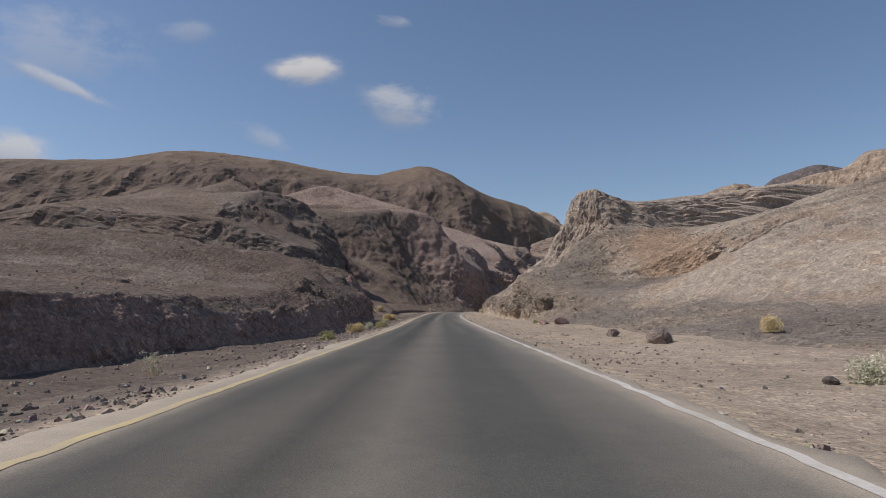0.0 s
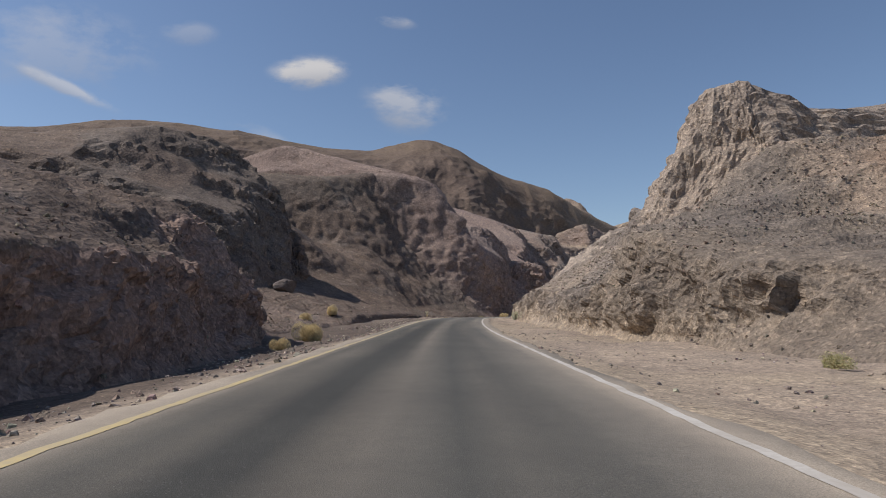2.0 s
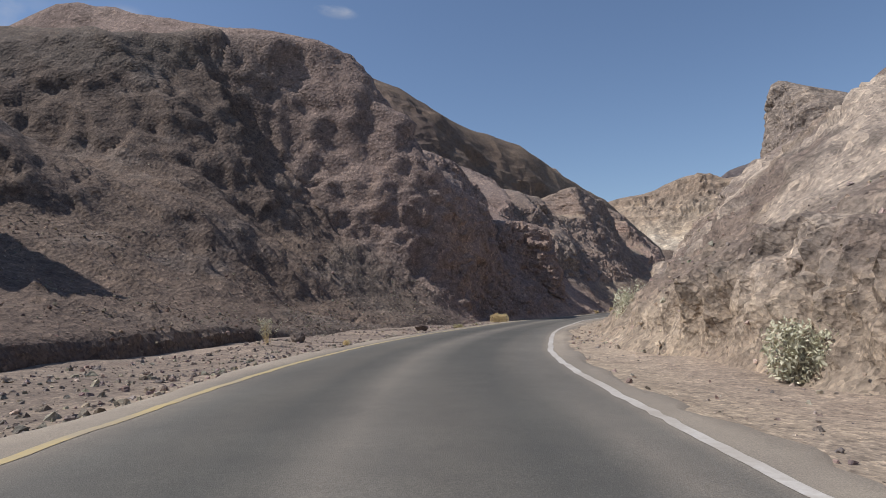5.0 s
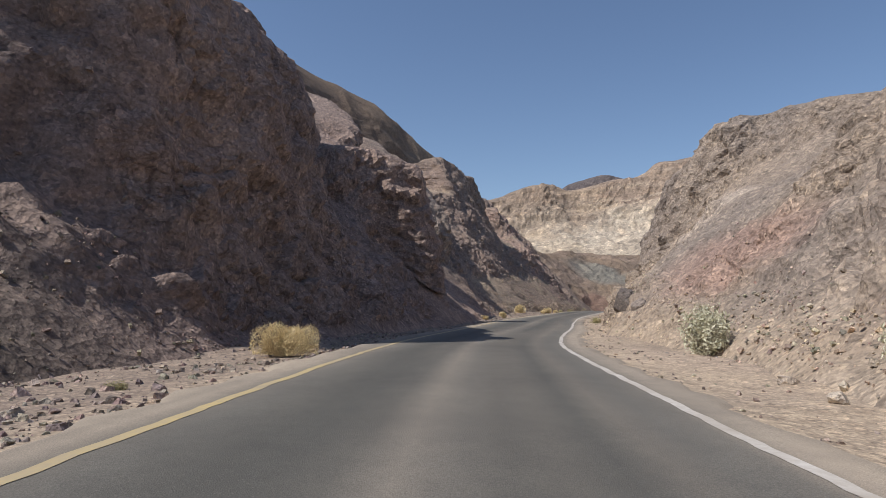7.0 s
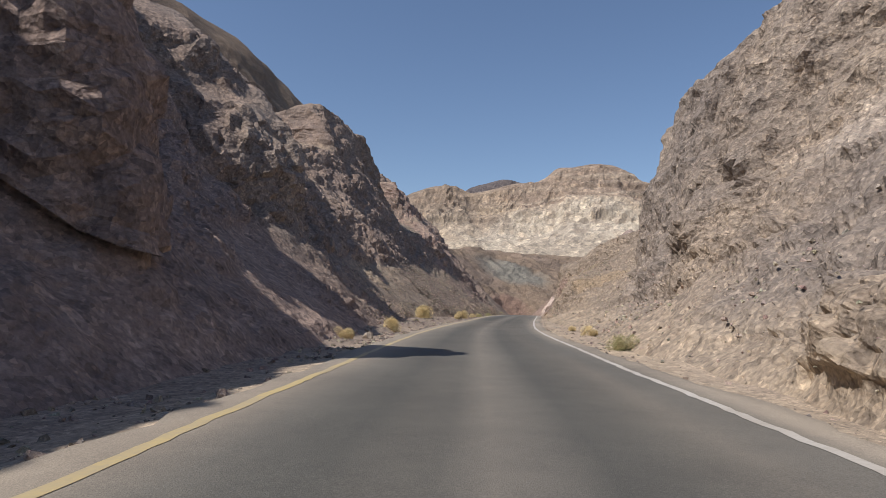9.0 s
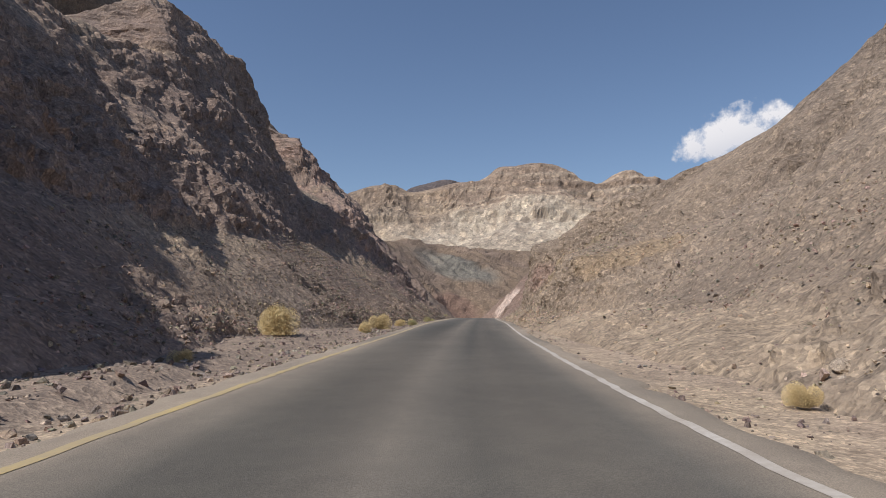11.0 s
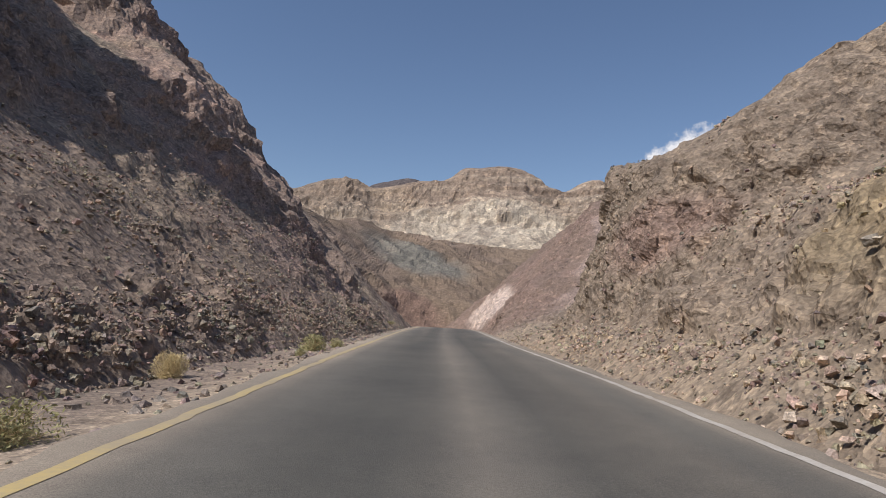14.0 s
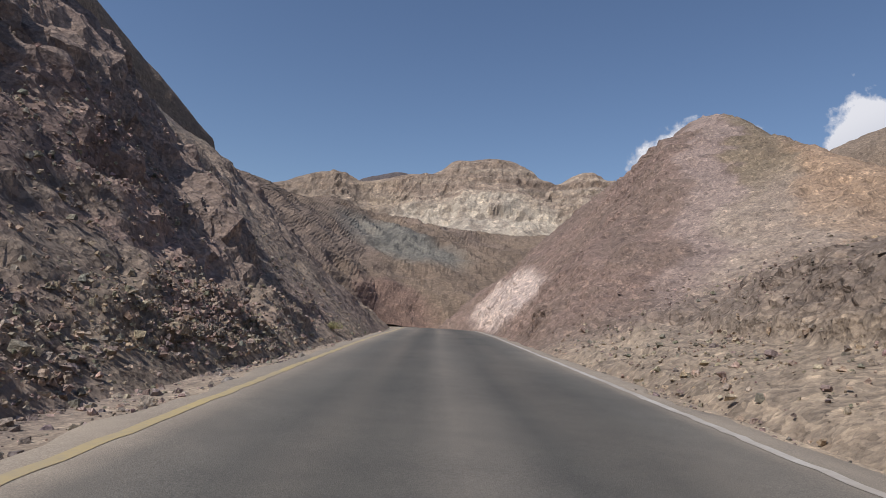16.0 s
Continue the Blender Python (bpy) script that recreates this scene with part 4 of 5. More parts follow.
gcol = blend(gcol, smooth(np.where(go < 0, 4.5, 5.6), 3.4, np.abs(go)) * 0.8, (0.45, 0.375, 0.285))
gcol = blend(gcol, smooth(0.2, 0.8, gv2) * 0.4, (0.34, 0.285, 0.235))
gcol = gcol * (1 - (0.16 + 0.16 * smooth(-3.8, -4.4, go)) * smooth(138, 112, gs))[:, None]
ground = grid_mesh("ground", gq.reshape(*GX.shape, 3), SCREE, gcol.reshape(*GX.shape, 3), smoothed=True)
tagged(ground, "dusty tan gravel and sand desert ground", "ground", kind="structure")


# ---- road ----
rs = np.arange(-400, 358, 0.5)
ro = np.array([-3.55, -3.4, -3.2, -3.0, -2.6, -2.2, -1.8, -1.4, -1.0, -0.6, -0.2, 0.2, 0.6, 1.0, 1.4, 1.8, 2.2, 2.6, 3.0, 3.2, 3.4, 3.55])
RS, RO = np.meshgrid(rs, ro, indexing="ij")
rq = np.c_[RS.ravel(), RO.ravel(), np.zeros(RS.size)]
edge = fbm(rq / 0.9, 3, 240).reshape(RS.shape) * 0.16 * (np.abs(RO) > 3.3)
crown = 0.03 * (1 - (RO / 3.55) ** 2) - 0.02 - 0.09 * (np.abs(RO) > 3.5)
road_pts = road_at(RS, RO + np.sign(RO) * edge, crown)
wheel = 0.85 * smooth(0.15, 0.6, np.abs(RO + 0.12)) * smooth(2.3, 1.5, np.abs(RO))
dusty = smooth(2.45, 3.15, np.abs(RO)) * (0.75 + 0.3 * fbm(rq / np.array([9.0, 0.8, 1]), 3, 245).reshape(RS.shape))
dusty += 0.22 * np.exp(-((RO + 0.15) / 0.4) ** 2)
dusty += 0.26 * smooth(0.05, 0.7, fbm(rq / np.array([45.0, 0.9, 1]), 4, 247).reshape(RS.shape)) * smooth(0.9, 2.6, np.abs(RO) + 0.5 * (RO < 0))
dusty += 0.12 * smooth(-0.1, 0.6, fbm(rq / np.array([40.0, 0.4, 1]), 3, 249).reshape(RS.shape))
dusty += 0.18 * smooth(262, 292, RS) * smooth(-0.4, 0.5, fbm(rq / np.array([6.0, 1.2, 1]), 3, 251).reshape(RS.shape)) * (1 - 0.75 * wheel)
# Darker asphalt before s 118 and from 226 to 258, most on the left.
darkened = smooth(118, 92, RS) * (0.45 + 0.55 * smooth(0.8, -0.6, RO)) + 0.32 * box(RS, 226, 258, 6) * (0.6 + 0.4 * smooth(0.4, -0.4, RO)) * smooth(3.2, 2.4, np.abs(RO))
lane = np.stack([np.clip(wheel, 0, 1), np.clip(dusty, 0, 1), np.clip(darkened, 0, 1)], -1)
road = grid_mesh("road", road_pts, ASPHALT, lane, "lane", True)
tagged(road, "worn grey asphalt road with dusty edges and darker wheel tracks", "road", kind="structure")


def edge_line(name, offset, width, material, label, salt, drift):
    s = np.arange(-400, 357, 0.25)
    o = np.array([-0.5, -0.25, 0.0, 0.25, 0.5]) * width
    S, W = np.meshgrid(s, o, indexing="ij")
    ragged = value_noise(np.c_[S.ravel() / 0.3, W.ravel() * 3, np.zeros(S.size)], salt).reshape(S.shape) * 0.03 + value_noise(np.c_[S.ravel() / 4, 0 * W.ravel(), np.zeros(S.size)], salt + 1).reshape(S.shape) * 0.012
    at = offset + drift(S) + W + ragged
    ob = grid_mesh(name, road_at(S, at, 0.03 * (1 - (at / 3.55) ** 2) - 0.015), material, smoothed=True)
    return tagged(ob, label, "road marking", kind="structure")


edge_line("yellow_edge_line", -2.9, 0.14, YELLOW, "worn dusty yellow edge line on the asphalt", 250, lambda s: 0.28 * box(s, 128, 178, 14) - 0.15 * smooth(245, 262, s))
edge_line("white_edge_line", 2.86, 0.14, WHITE, "worn dusty white edge line on the asphalt", 260, lambda s: 0.22 * smooth(100, 70, s) - 0.2 * box(s, 165, 195, 12) + 0.08 * smooth(245, 262, s))


# ---- loose stones ----
STONE = rock_material("loose_stone", 3.0, 0.5, 12.0)
ICO_V = np.array([(0, -.526, .851), (0, .526, .851), (0, -.526, -.851), (0, .526, -.851), (-.526, .851, 0), (.526, .851, 0), (-.526, -.851, 0), (.526, -.851, 0), (.851, 0, -.526), (.851, 0, .526), (-.851, 0, -.526), (-.851, 0, .526)])
ICO_F = np.array([(0, 9, 1), (0, 1, 11), (0, 11, 6), (0, 6, 7), (0, 7, 9), (1, 9, 5), (1, 5, 4), (1, 4, 11), (9, 7, 8), (9, 8, 5), (11, 4, 10), (11, 10, 6), (2, 6, 10), (2, 7, 6), (2, 8, 7), (2, 10, 3), (2, 3, 8), (3, 10, 4), (3, 4, 5), (3, 5, 8)])

BLOCK_V = np.array([(x, y, z) for z in (-1, 1) for y in (-1, 1) for x in (-1, 1)], float)
BLOCK_F = np.array([(0, 2, 3, 1), (4, 5, 7, 6), (0, 1, 5, 4), (2, 6, 7, 3), (0, 4, 6, 2), (1, 3, 7, 5)])


def stones(name, at, size, colours, label, seed):
    """One joined mesh of angular stones at the points given."""
    rng = np.random.default_rng(seed)
    n = len(at)
    jitter = rng.uniform(0.45, 1.1, (n, 8, 3))
    jitter[:, 4:, :2] *= rng.uniform(0.3, 0.95, (n, 1, 2))
    v = BLOCK_V[None] * jitter * (size[:, None, None] * rng.uniform(0.6, 1.25, (n, 1, 3)) * np.array([1, 1, 0.75]))
    a, b = rng.uniform(0, 6.283, n), rng.uniform(-0.9, 0.9, n)
    x = v[..., 0] * np.cos(b)[:, None] + v[..., 2] * np.sin(b)[:, None]
    z = -v[..., 0] * np.sin(b)[:, None] + v[..., 2] * np.cos(b)[:, None]
    y = v[..., 1]
    v = np.stack([x * np.cos(a)[:, None] - y * np.sin(a)[:, None], x * np.sin(a)[:, None] + y * np.cos(a)[:, None], z], -1) + at[:, None]
    f = (BLOCK_F[None] + 8 * np.arange(n)[:, None, None]).reshape(-1, 4)
    hue = colours * rng.uniform(0.75, 1.3, (n, 1)) * (1 + rng.uniform(-0.08, 0.08, (n, 3)))
    ob = raw_mesh(name, v.reshape(-1, 3), f, STONE, np.repeat(hue, 8, 0))
    return tagged(ob, label, "stones", kind="stuff")


def slope_stones(name, sign, weight, count, lo, hi, label, seed):
    """Stones lying on the displaced canyon slopes, picked by a weight of s, d, h and steepness."""
    rng = np.random.default_rng(seed)
    pts, w, col, run = [], [], [], []
    for sg, p, ss, d, h, st, c in SURFACES:
        if sg != sign:
            continue
        pts.append(p.reshape(-1, 3))
        col.append(c.reshape(-1, 3))
        run.append(ss.ravel())
        clump = smooth(-0.3, 0.5, fbm(p.reshape(-1, 3) / 3.5, 2, 300))
        w.append((weight(ss, d, h) * (1 - 0.85 * st)).ravel() * (0.3 + 0.85 * clump))
    pts, w, col, run = np.concatenate(pts), np.concatenate(w), np.concatenate(col), np.concatenate(run)
    k = rng.choice(len(pts), count, p=w / w.sum())
    size = lo * (hi / lo) ** (rng.random(count) ** 2.4)
    at = pts[k] + rng.normal(0, 0.1, (count, 3)) * np.array([1, 1, 0.2])
    at[:, 2] += size * 0.1
    base = np.where(rng.random((count, 1)) < 0.5, col[k] * 1.1, np.array([(0.25, 0.217, 0.185), (0.22, 0.205, 0.165), (0.27, 0.215, 0.18), (0.33, 0.282, 0.225)])[rng.integers(0, 4, count)])
    return stones(name, at, size, base * (np.where(run[k] > 118, np.where(run[k] > 286, 1.05, 1.3), 0.75)[:, None] if sign > 0 else np.where(run[k] > 222, 1.15, 1.0)[:, None]), label, seed + 1)


slope_stones("scree_left", -1, lambda s, d, h: (box(s, 225, 312, 6) * smooth(13, 5, h) * (1 + 3.5 * box(s, 258, 300, 5) * smooth(9, 6, h)) + 0.6 * box(s, 68, 140, 8) * smooth(5, 1, h) + 1.3 * box(s, 138, 168, 5) * smooth(14, 5, h)
                                               + 0.35 * box(s, 0, 90, 8) * box(h, 1.5, 6, 0.5)) * (d > 3.6), 66000, 0.022, 0.095,
             "loose angular grey and purple-brown stones on the slope", 11)
slope_stones("scree_right", 1, lambda s, d, h: (box(s, 222, 305, 6) * smooth(10, 4, h) * (0.1 + 0.9 * np.maximum(smooth(0.7, 1.6, h), smooth(250, 258, s))) * (1 + 1.2 * box(s, 260, 288, 4)) + 2.2 * box(s, 80, 112, 5) * box(h, 3, 12, 1.0) + 0.4 * box(s, 20, 80, 8) * smooth(2, 0.5, h)
                                               + 0.5 * box(s, 120, 222, 8) * smooth(7, 1, h)) * (d > 3.6), 44000, 0.022, 0.10,
             "loose angular tan and grey stones on the slope", 21)


def verge_stones(name, sign, count, lo, hi, reach, label, seed):
    rng = np.random.default_rng(seed)
    s = rng.uniform(-2, 330, count)
    d = 3.5 + reach * rng.random(count) ** 1.4 * np.where(s < 80, 1.8, 1.0)
    xy = road_at(s, sign * d)[:, :2]
    keep = fbm(np.c_[xy, 0 * s] / 4.0, 2, 320) + 0.5 * rng.normal(size=count) > np.where((sign < 0) & (s > 60), -0.35, 0.0)
    xy = xy[keep]
    n = len(xy)
    size = lo * (hi / lo) ** (rng.random(n) ** 2.2)
    z = ground_height(xy)[0] + size * 0.15
    base = np.array([(0.30, 0.26, 0.225), (0.24, 0.21, 0.19), (0.40, 0.35, 0.29), (0.27, 0.22, 0.195)])[rng.integers(0, 4, n)]
    return stones(name, np.c_[xy, z], size, base, label, seed + 1)


verge_stones("gravel_left", -1, 38000, 0.014, 0.10, 4.5, "scattered gravel and small stones on the dirt verge", 31)
verge_stones("gravel_right", 1, 18000, 0.012, 0.07, 5.0, "scattered tan gravel and small stones on the dirt verge", 41)


def slope_height(s, o):
    """Height above the road's line of the canyon side at s, o; low before its foot."""
    side = LEFT if o < 0 else RIGHT
    v = side.at(np.array([float(s)])).reshape(6, 2)
    return float(np.interp(abs(o), v[:, 0], v[:, 1], left=-9.0))


def settle(s, o, up):
    xy = road_at(s, o)[:2]
    return xy[0], xy[1], max(float(ground_height(np.array([xy]))[0][0]), float(road_at(s, 0.0)[2]) + slope_height(s, o)) + min(up, 0.05)


# ---- boulders ----
def boulder(name, s, o, size, colour, label, sink=0.2, seed=0, turn=0.0, up=0.0, squash=(1, 0.8, 0.7)):
    bm = bmesh.new()
    bmesh.ops.create_icosphere(bm, subdivisions=4, radius=1.0)
    v = np.array([q.co[:] for q in bm.verts])
    r = v + 31.7 * seed
    block, _ = cells(r * 1.15, seed + 5)
    d = 1 + 0.34 * (block - 0.5) + 0.14 * fbm(r * 1.6, 4, seed + 9) + 0.05 * ridged(r * 4, 3, seed + 13)
    v = v * d[:, None]
    rng = np.random.default_rng(seed + 900)
    for _ in range(11):
        way = rng.normal(size=3)
        way /= np.linalg.norm(way)
        over = np.maximum(v @ way - rng.uniform(0.55, 0.86), 0)
        v = v - 0.92 * over[:, None] * way
    v = np.sign(v) * np.abs(v) ** 0.94 * np.array(squash) * size * 0.58
    for q, w in zip(bm.verts, v):
        q.co = w
    me = bpy.data.meshes.new(name)
    bm.to_mesh(me)
    bm.free()
    at = me.attributes.new("geology", "FLOAT_COLOR", "POINT")
    at.data.foreach_set("color", np.c_[np.ones((len(v), 1)) * np.array(colour), np.full(len(v), 0.4)].astype(np.float32).ravel())
    me.materials.append(STONE)
    ob = new(name, me)
    x, y, z = settle(s, o, up)
    ob.matrix_world = pose(x, y, z + size * 0.5 * squash[2] - sink * size * squash[2], 6 * (seed % 3 - 1), 5 * (seed % 2), turn)
    return tagged(ob, label, "boulder", group="roadside boulders")


boulder("boulder", 25.0, 10.5, 1.15, (0.25, 0.205, 0.18), "rounded brown boulder lying on roadside gravel", seed=1, turn=20)
boulder("boulder", 32.8, 10.5, 0.8, (0.20, 0.165, 0.15), "dark angular boulder at the foot of the slope", seed=2, turn=70)
boulder("boulder", 33.9, 7.8, 0.55, (0.42, 0.365, 0.30), "small pale flat rock on roadside gravel", seed=3, turn=10, squash=(1, .8, .45))
boulder("boulder", 57.2, 12.1, 1.5, (0.30, 0.205, 0.185), "reddish angular boulder below the grooved bank", seed=4, turn=35, squash=(1, .7, .55))
boulder("boulder", 59.1, 10.7, 1.1, (0.29, 0.205, 0.185), "flat reddish boulder below the grooved bank", seed=5, turn=80, squash=(1, .8, .45))
boulder("boulder", 35.2, -20.0, 0.85, (0.17, 0.13, 0.115), "dark upright boulder on the wash terrace", seed=6, up=2.3)
boulder("boulder", 38.9, -21.7, 1.0, (0.19, 0.15, 0.13), "low dark boulder on the wash terrace", seed=7, up=2.3, squash=(1, .7, .35))
boulder("boulder", 91.3, -12.7, 1.1, (0.20, 0.16, 0.14), "upright brown boulder beside the wash", seed=8, squash=(.6, .6, 1), up=0.6)
boulder("boulder", 113.9, -18.5, 2.4, (0.19, 0.16, 0.145), "large rounded dark boulder below the headland", seed=9, up=2.0)
boulder("boulder", 187.5, 5.6, 1.9, (0.17, 0.15, 0.14), "large dark grey block at the foot of the bluff", seed=10, turn=60, squash=(1, .7, .85), sink=0.4)
boulder("boulder", 185.0, 6.2, 1.3, (0.27, 0.235, 0.21), "large grey block at the foot of the bluff", seed=11, turn=20, sink=0.45)
boulder("boulder", 162.5, 5.9, 0.42, (0.55, 0.49, 0.42), "small whitish stone on the verge", seed=12, squash=(1, .7, .45))
boulder("boulder", 159.7, 5.3, 0.30, (0.58, 0.52, 0.44), "small whitish stone on the verge", seed=13)
boulder("boulder", 221.4, 4.8, 0.34, (0.5, 0.44, 0.36), "small pale stone on the verge", seed=14, squash=(1, .7, .5))
boulder("boulder", 209.2, -4.6, 0.4, (0.42, 0.37, 0.31), "small pale stone beside a dry bush", seed=15)
boulder("boulder", 133.5, -6.0, 0.5, (0.2, 0.17, 0.15), "dark angular stone beside the ditch", seed=16)
boulder("boulder", 7.8, 8.1, 0.3, (0.13, 0.115, 0.105), "small dark stone on roadside gravel", seed=17)
boulder("boulder", 5.0, -6.8, 0.45, (0.24, 0.2, 0.17), "flat brown stone on the dirt verge", seed=18, squash=(1, .7, .4))


boulder("boulder", 149.3, -5.6, 0.7, (0.17, 0.14, 0.125), "dark angular stone on the dirt verge", seed=19, squash=(1, .8, .7))
boulder("stone", 283.0, -0.2, 0.12, (0.36, 0.33, 0.29), "small grey stone lying on the asphalt", sink=0.02, seed=20)
boulder("stone", 279.5, -2.65, 0.07, (0.22, 0.19, 0.17), "small dark stone beside the yellow line", sink=0.02, seed=21)
boulder("stone", 281.8, -2.5, 0.06, (0.22, 0.19, 0.17), "small dark stone beside the yellow line", sink=0.02, seed=22)
boulder("stone", 295.3, 3.15, 0.11, (0.42, 0.37, 0.32), "small pale stone beside the white line", sink=0.02, seed=23)
boulder("stone", 291.4, -3.7, 0.2, (0.42, 0.37, 0.31), "pale stone at the road's edge", seed=24)
boulder("boulder", 226.3, 6.2, 0.45, (0.40, 0.345, 0.285), "pale angular stone on the verge", seed=25, squash=(1, .7, .6))


# ---- bushes ----
def leaf_material(name, a, b, rough=0.8):
    m, t, bs = nodes_of(name)
    info = t.nodes.new("ShaderNodeNewGeometry")
    c = ramp(t, info.outputs["Random Per Island"], [(0.0, a), (1.0, b)])
    p = coords(t)
    c = mixed(t, "MULTIPLY", 0.5, c, ramp(t, noise_tex(t, p, 6.0, 3), [(0.3, (0.7, 0.7, 0.7)), (0.7, (1.25, 1.25, 1.2))]))
    t.links.new(c, bs.inputs["Base Color"])
    bs.inputs["Roughness"].default_value = rough
    bs.inputs["Specular IOR Level"].default_value = 0.15
    return m


DRY_LEAF = leaf_material("dry_straw_foliage", (0.62, 0.48, 0.24), (0.82, 0.69, 0.42))
DRY_STEM = leaf_material("dry_twig", (0.42, 0.32, 0.17), (0.60, 0.48, 0.28))
GREY_LEAF = leaf_material("grey_green_foliage", (0.40, 0.39, 0.27), (0.68, 0.65, 0.50))
GREY_STEM = leaf_material("grey_twig", (0.26, 0.23, 0.17), (0.42, 0.38, 0.29))
GREEN_LEAF = leaf_material("olive_foliage", (0.27, 0.26, 0.12), (0.46, 0.42, 0.23))


def part(name, me, parent, label=""):
    ob = new(name, me)
    ob.parent = parent
    if label:
        ob["label"] = label
    return ob


def faces_mesh(name, verts, faces, material):
    ob = raw_mesh(name, verts, faces, material)
    me = ob.data
    bpy.data.objects.remove(ob)
    return me


def shrub(label, leaf, stem, seed, twigs=420, leaves=3200, leaf_size=0.028, lobes=5, flat=0.62, loose=0.22):
    """A domed desert shrub about a metre wide, of curved twigs and many small leaves, with an uneven outline."""
    rng = np.random.default_rng(seed)
    root = new("desert_shrub")
    tagged(root, label, "shrub", group="roadside shrubs")
    cen = np.c_[rng.uniform(-0.26, 0.26, (lobes, 2)), rng.uniform(0.10, 0.26, lobes)]
    rad = rng.uniform(0.17, 0.30, lobes)

    def crown(n):
        k = rng.integers(0, lobes, n)
        v = rng.normal(size=(n, 3))
        v /= np.linalg.norm(v, axis=1)[:, None]
        r = rad[k] * (1 - loose * rng.random(n) ** 0.7 + loose * 0.7 * rng.random(n) ** 3)
        q = cen[k] + v * r[:, None] * np.array([1, 1, 1.15])
        q[:, 2] = np.abs(q[:, 2]) * flat / 0.62 + 0.02
        return q
    tip = crown(twigs)
    foot = np.c_[rng.normal(0, 0.035, (twigs, 2)), np.zeros(twigs)]
    mid = 0.5 * (tip + foot) + np.c_[rng.normal(0, 0.03, (twigs, 2)), rng.uniform(0.0, 0.06, twigs)]
    side = np.cross(tip - foot, rng.normal(size=(twigs, 3)))
    side /= np.linalg.norm(side, axis=1)[:, None] + 1e-9
    w = rng.uniform(0.0018, 0.0045, twigs)[:, None]
    v = np.stack([foot - side * w, foot + side * w, mid + side * w * 0.8, mid - side * w * 0.8, tip + side * w * 0.3, tip - side * w * 0.3], 1).reshape(-1, 3)
    i = 6 * np.arange(twigs)[:, None]
    f = np.concatenate([i + np.array([0, 1, 2, 3]), i + np.array([3, 2, 4, 5])])
    part("twig_mass", faces_mesh("twig_mass", v, f, stem), root, "thin bare dry twigs")["kind"] = "stuff"
    c = crown(leaves)
    u = rng.normal(size=(leaves, 3))
    u /= np.linalg.norm(u, axis=1)[:, None]
    x = np.cross(u, rng.normal(size=(leaves, 3)))
    x /= np.linalg.norm(x, axis=1)[:, None] + 1e-9
    ls = (leaf_size * rng.uniform(0.5, 1.3, leaves))[:, None]
    v = np.stack([c - u * ls, c + x * ls * 0.35, c + u * ls, c - x * ls * 0.35], 1).reshape(-1, 3)
    f = 4 * np.arange(leaves)[:, None] + np.arange(4)
    part("foliage", faces_mesh("foliage", v, f, leaf), root)["kind"] = "stuff"
    root.matrix_world = pose(0, 0, -50)
    return root


def place(kinds, rows, label=""):
    """Copies at (s, o, width, height above the verge)."""
    for k, (s, o, width, up) in enumerate(rows):
        src = kinds[k % len(kinds)]
        x, y, z = settle(s, o, up)
        tall = 0.9 + 0.25 * ((k * 37) % 10) / 10
        ob = copy_thing(src, pose(x, y, z - 0.02, 0, 0, (k * 77) % 360) @ Matrix.Diagonal((width, width, width * tall, 1)))
        if label:
            ob["label"] = label


STRAW = [shrub("dry straw-coloured desert shrub on the gravel verge", DRY_LEAF, DRY_STEM, 100 + k, 1100, 7000, 0.017, 5 + k) for k in range(3)]
HOLLY = [shrub("pale grey-green desert shrub with small leaves", GREY_LEAF, GREY_STEM, 120 + k, 380, 2600, 0.034, 5, 0.8, 0.4) for k in range(2)]
OLIVES = [shrub("low olive-green and straw desert shrub", GREEN_LEAF, DRY_STEM, 140 + k, 360, 2400, 0.026, 6, 0.55, 0.35) for k in range(2)]
place(STRAW, [(37.2, -5.5, 1.38, 0), (78.3, -6.3, 1.72, 0), (83.4, -7.4, 1.49, 0), (98.1, -11.3, 1.61, 0.5), (108.8, -12.0, 1.84, 0.5), (74.1, -6.6, 1.03, 0),
              (165.4, -4.5, 1.55, 0.05), (167.3, -4.6, 1.2, 0.1), (215.4, -4.6, 1.35, 0), (219.4, 5.4, 1.1, 0.05), (216.4, 5.3, 0.8, 0.05), (225.5, 5.2, 0.6, 0.1), (241.8, -7.0, 2.3, 0), (249.3, -5.1, 1.3, 0),
              (255.4, -5.3, 1.65, 0), (264.0, -5.0, 0.8, 0), (260.6, -4.6, 0.95, 0), (269.8, -4.9, 0.75, 0), (230.5, -5.8, 0.55, 0), (207.5, -5.2, 0.9, 0), (133.2, -4.1, 0.45, 0), (26.2, 16.6, 1.49, 0.2)])
place(HOLLY, [(8.6, 9.4, 1.15, 0), (122.7, 6.5, 1.49, 0.15), (115.1, 7.2, 1.03, 0.2), (156.4, 6.5, 2.0, 0), (136.5, 5.6, 1.8, 0), (169.8, 6.6, 2.1, 0), (176.0, 8.0, 0.9, 0), (160.5, 6.8, 1.0, 0), (43.6, -5.2, 0.80, 0)])
place(OLIVES, [(46.2, -4.5, 1.6, 0), (25.7, -5.2, 1.15, 0), (63.9, 10.5, 1.03, 0.05), (42.9, -4.6, 0.69, 0), (262.2, -4.0, 0.9, 0.15), (278.3, -4.2, 1.2, 0), (280.7, -3.9, 0.8, 0), (275.9, -4.1, 0.5, 0), (264.5, -4.2, 1.0, 0), (151.8, -4.0, 0.8, 0), (159.2, -4.8, 0.4, 0), (206, 4.6, 1.2, 0), (309, -4.4, 0.7, 0.3)])
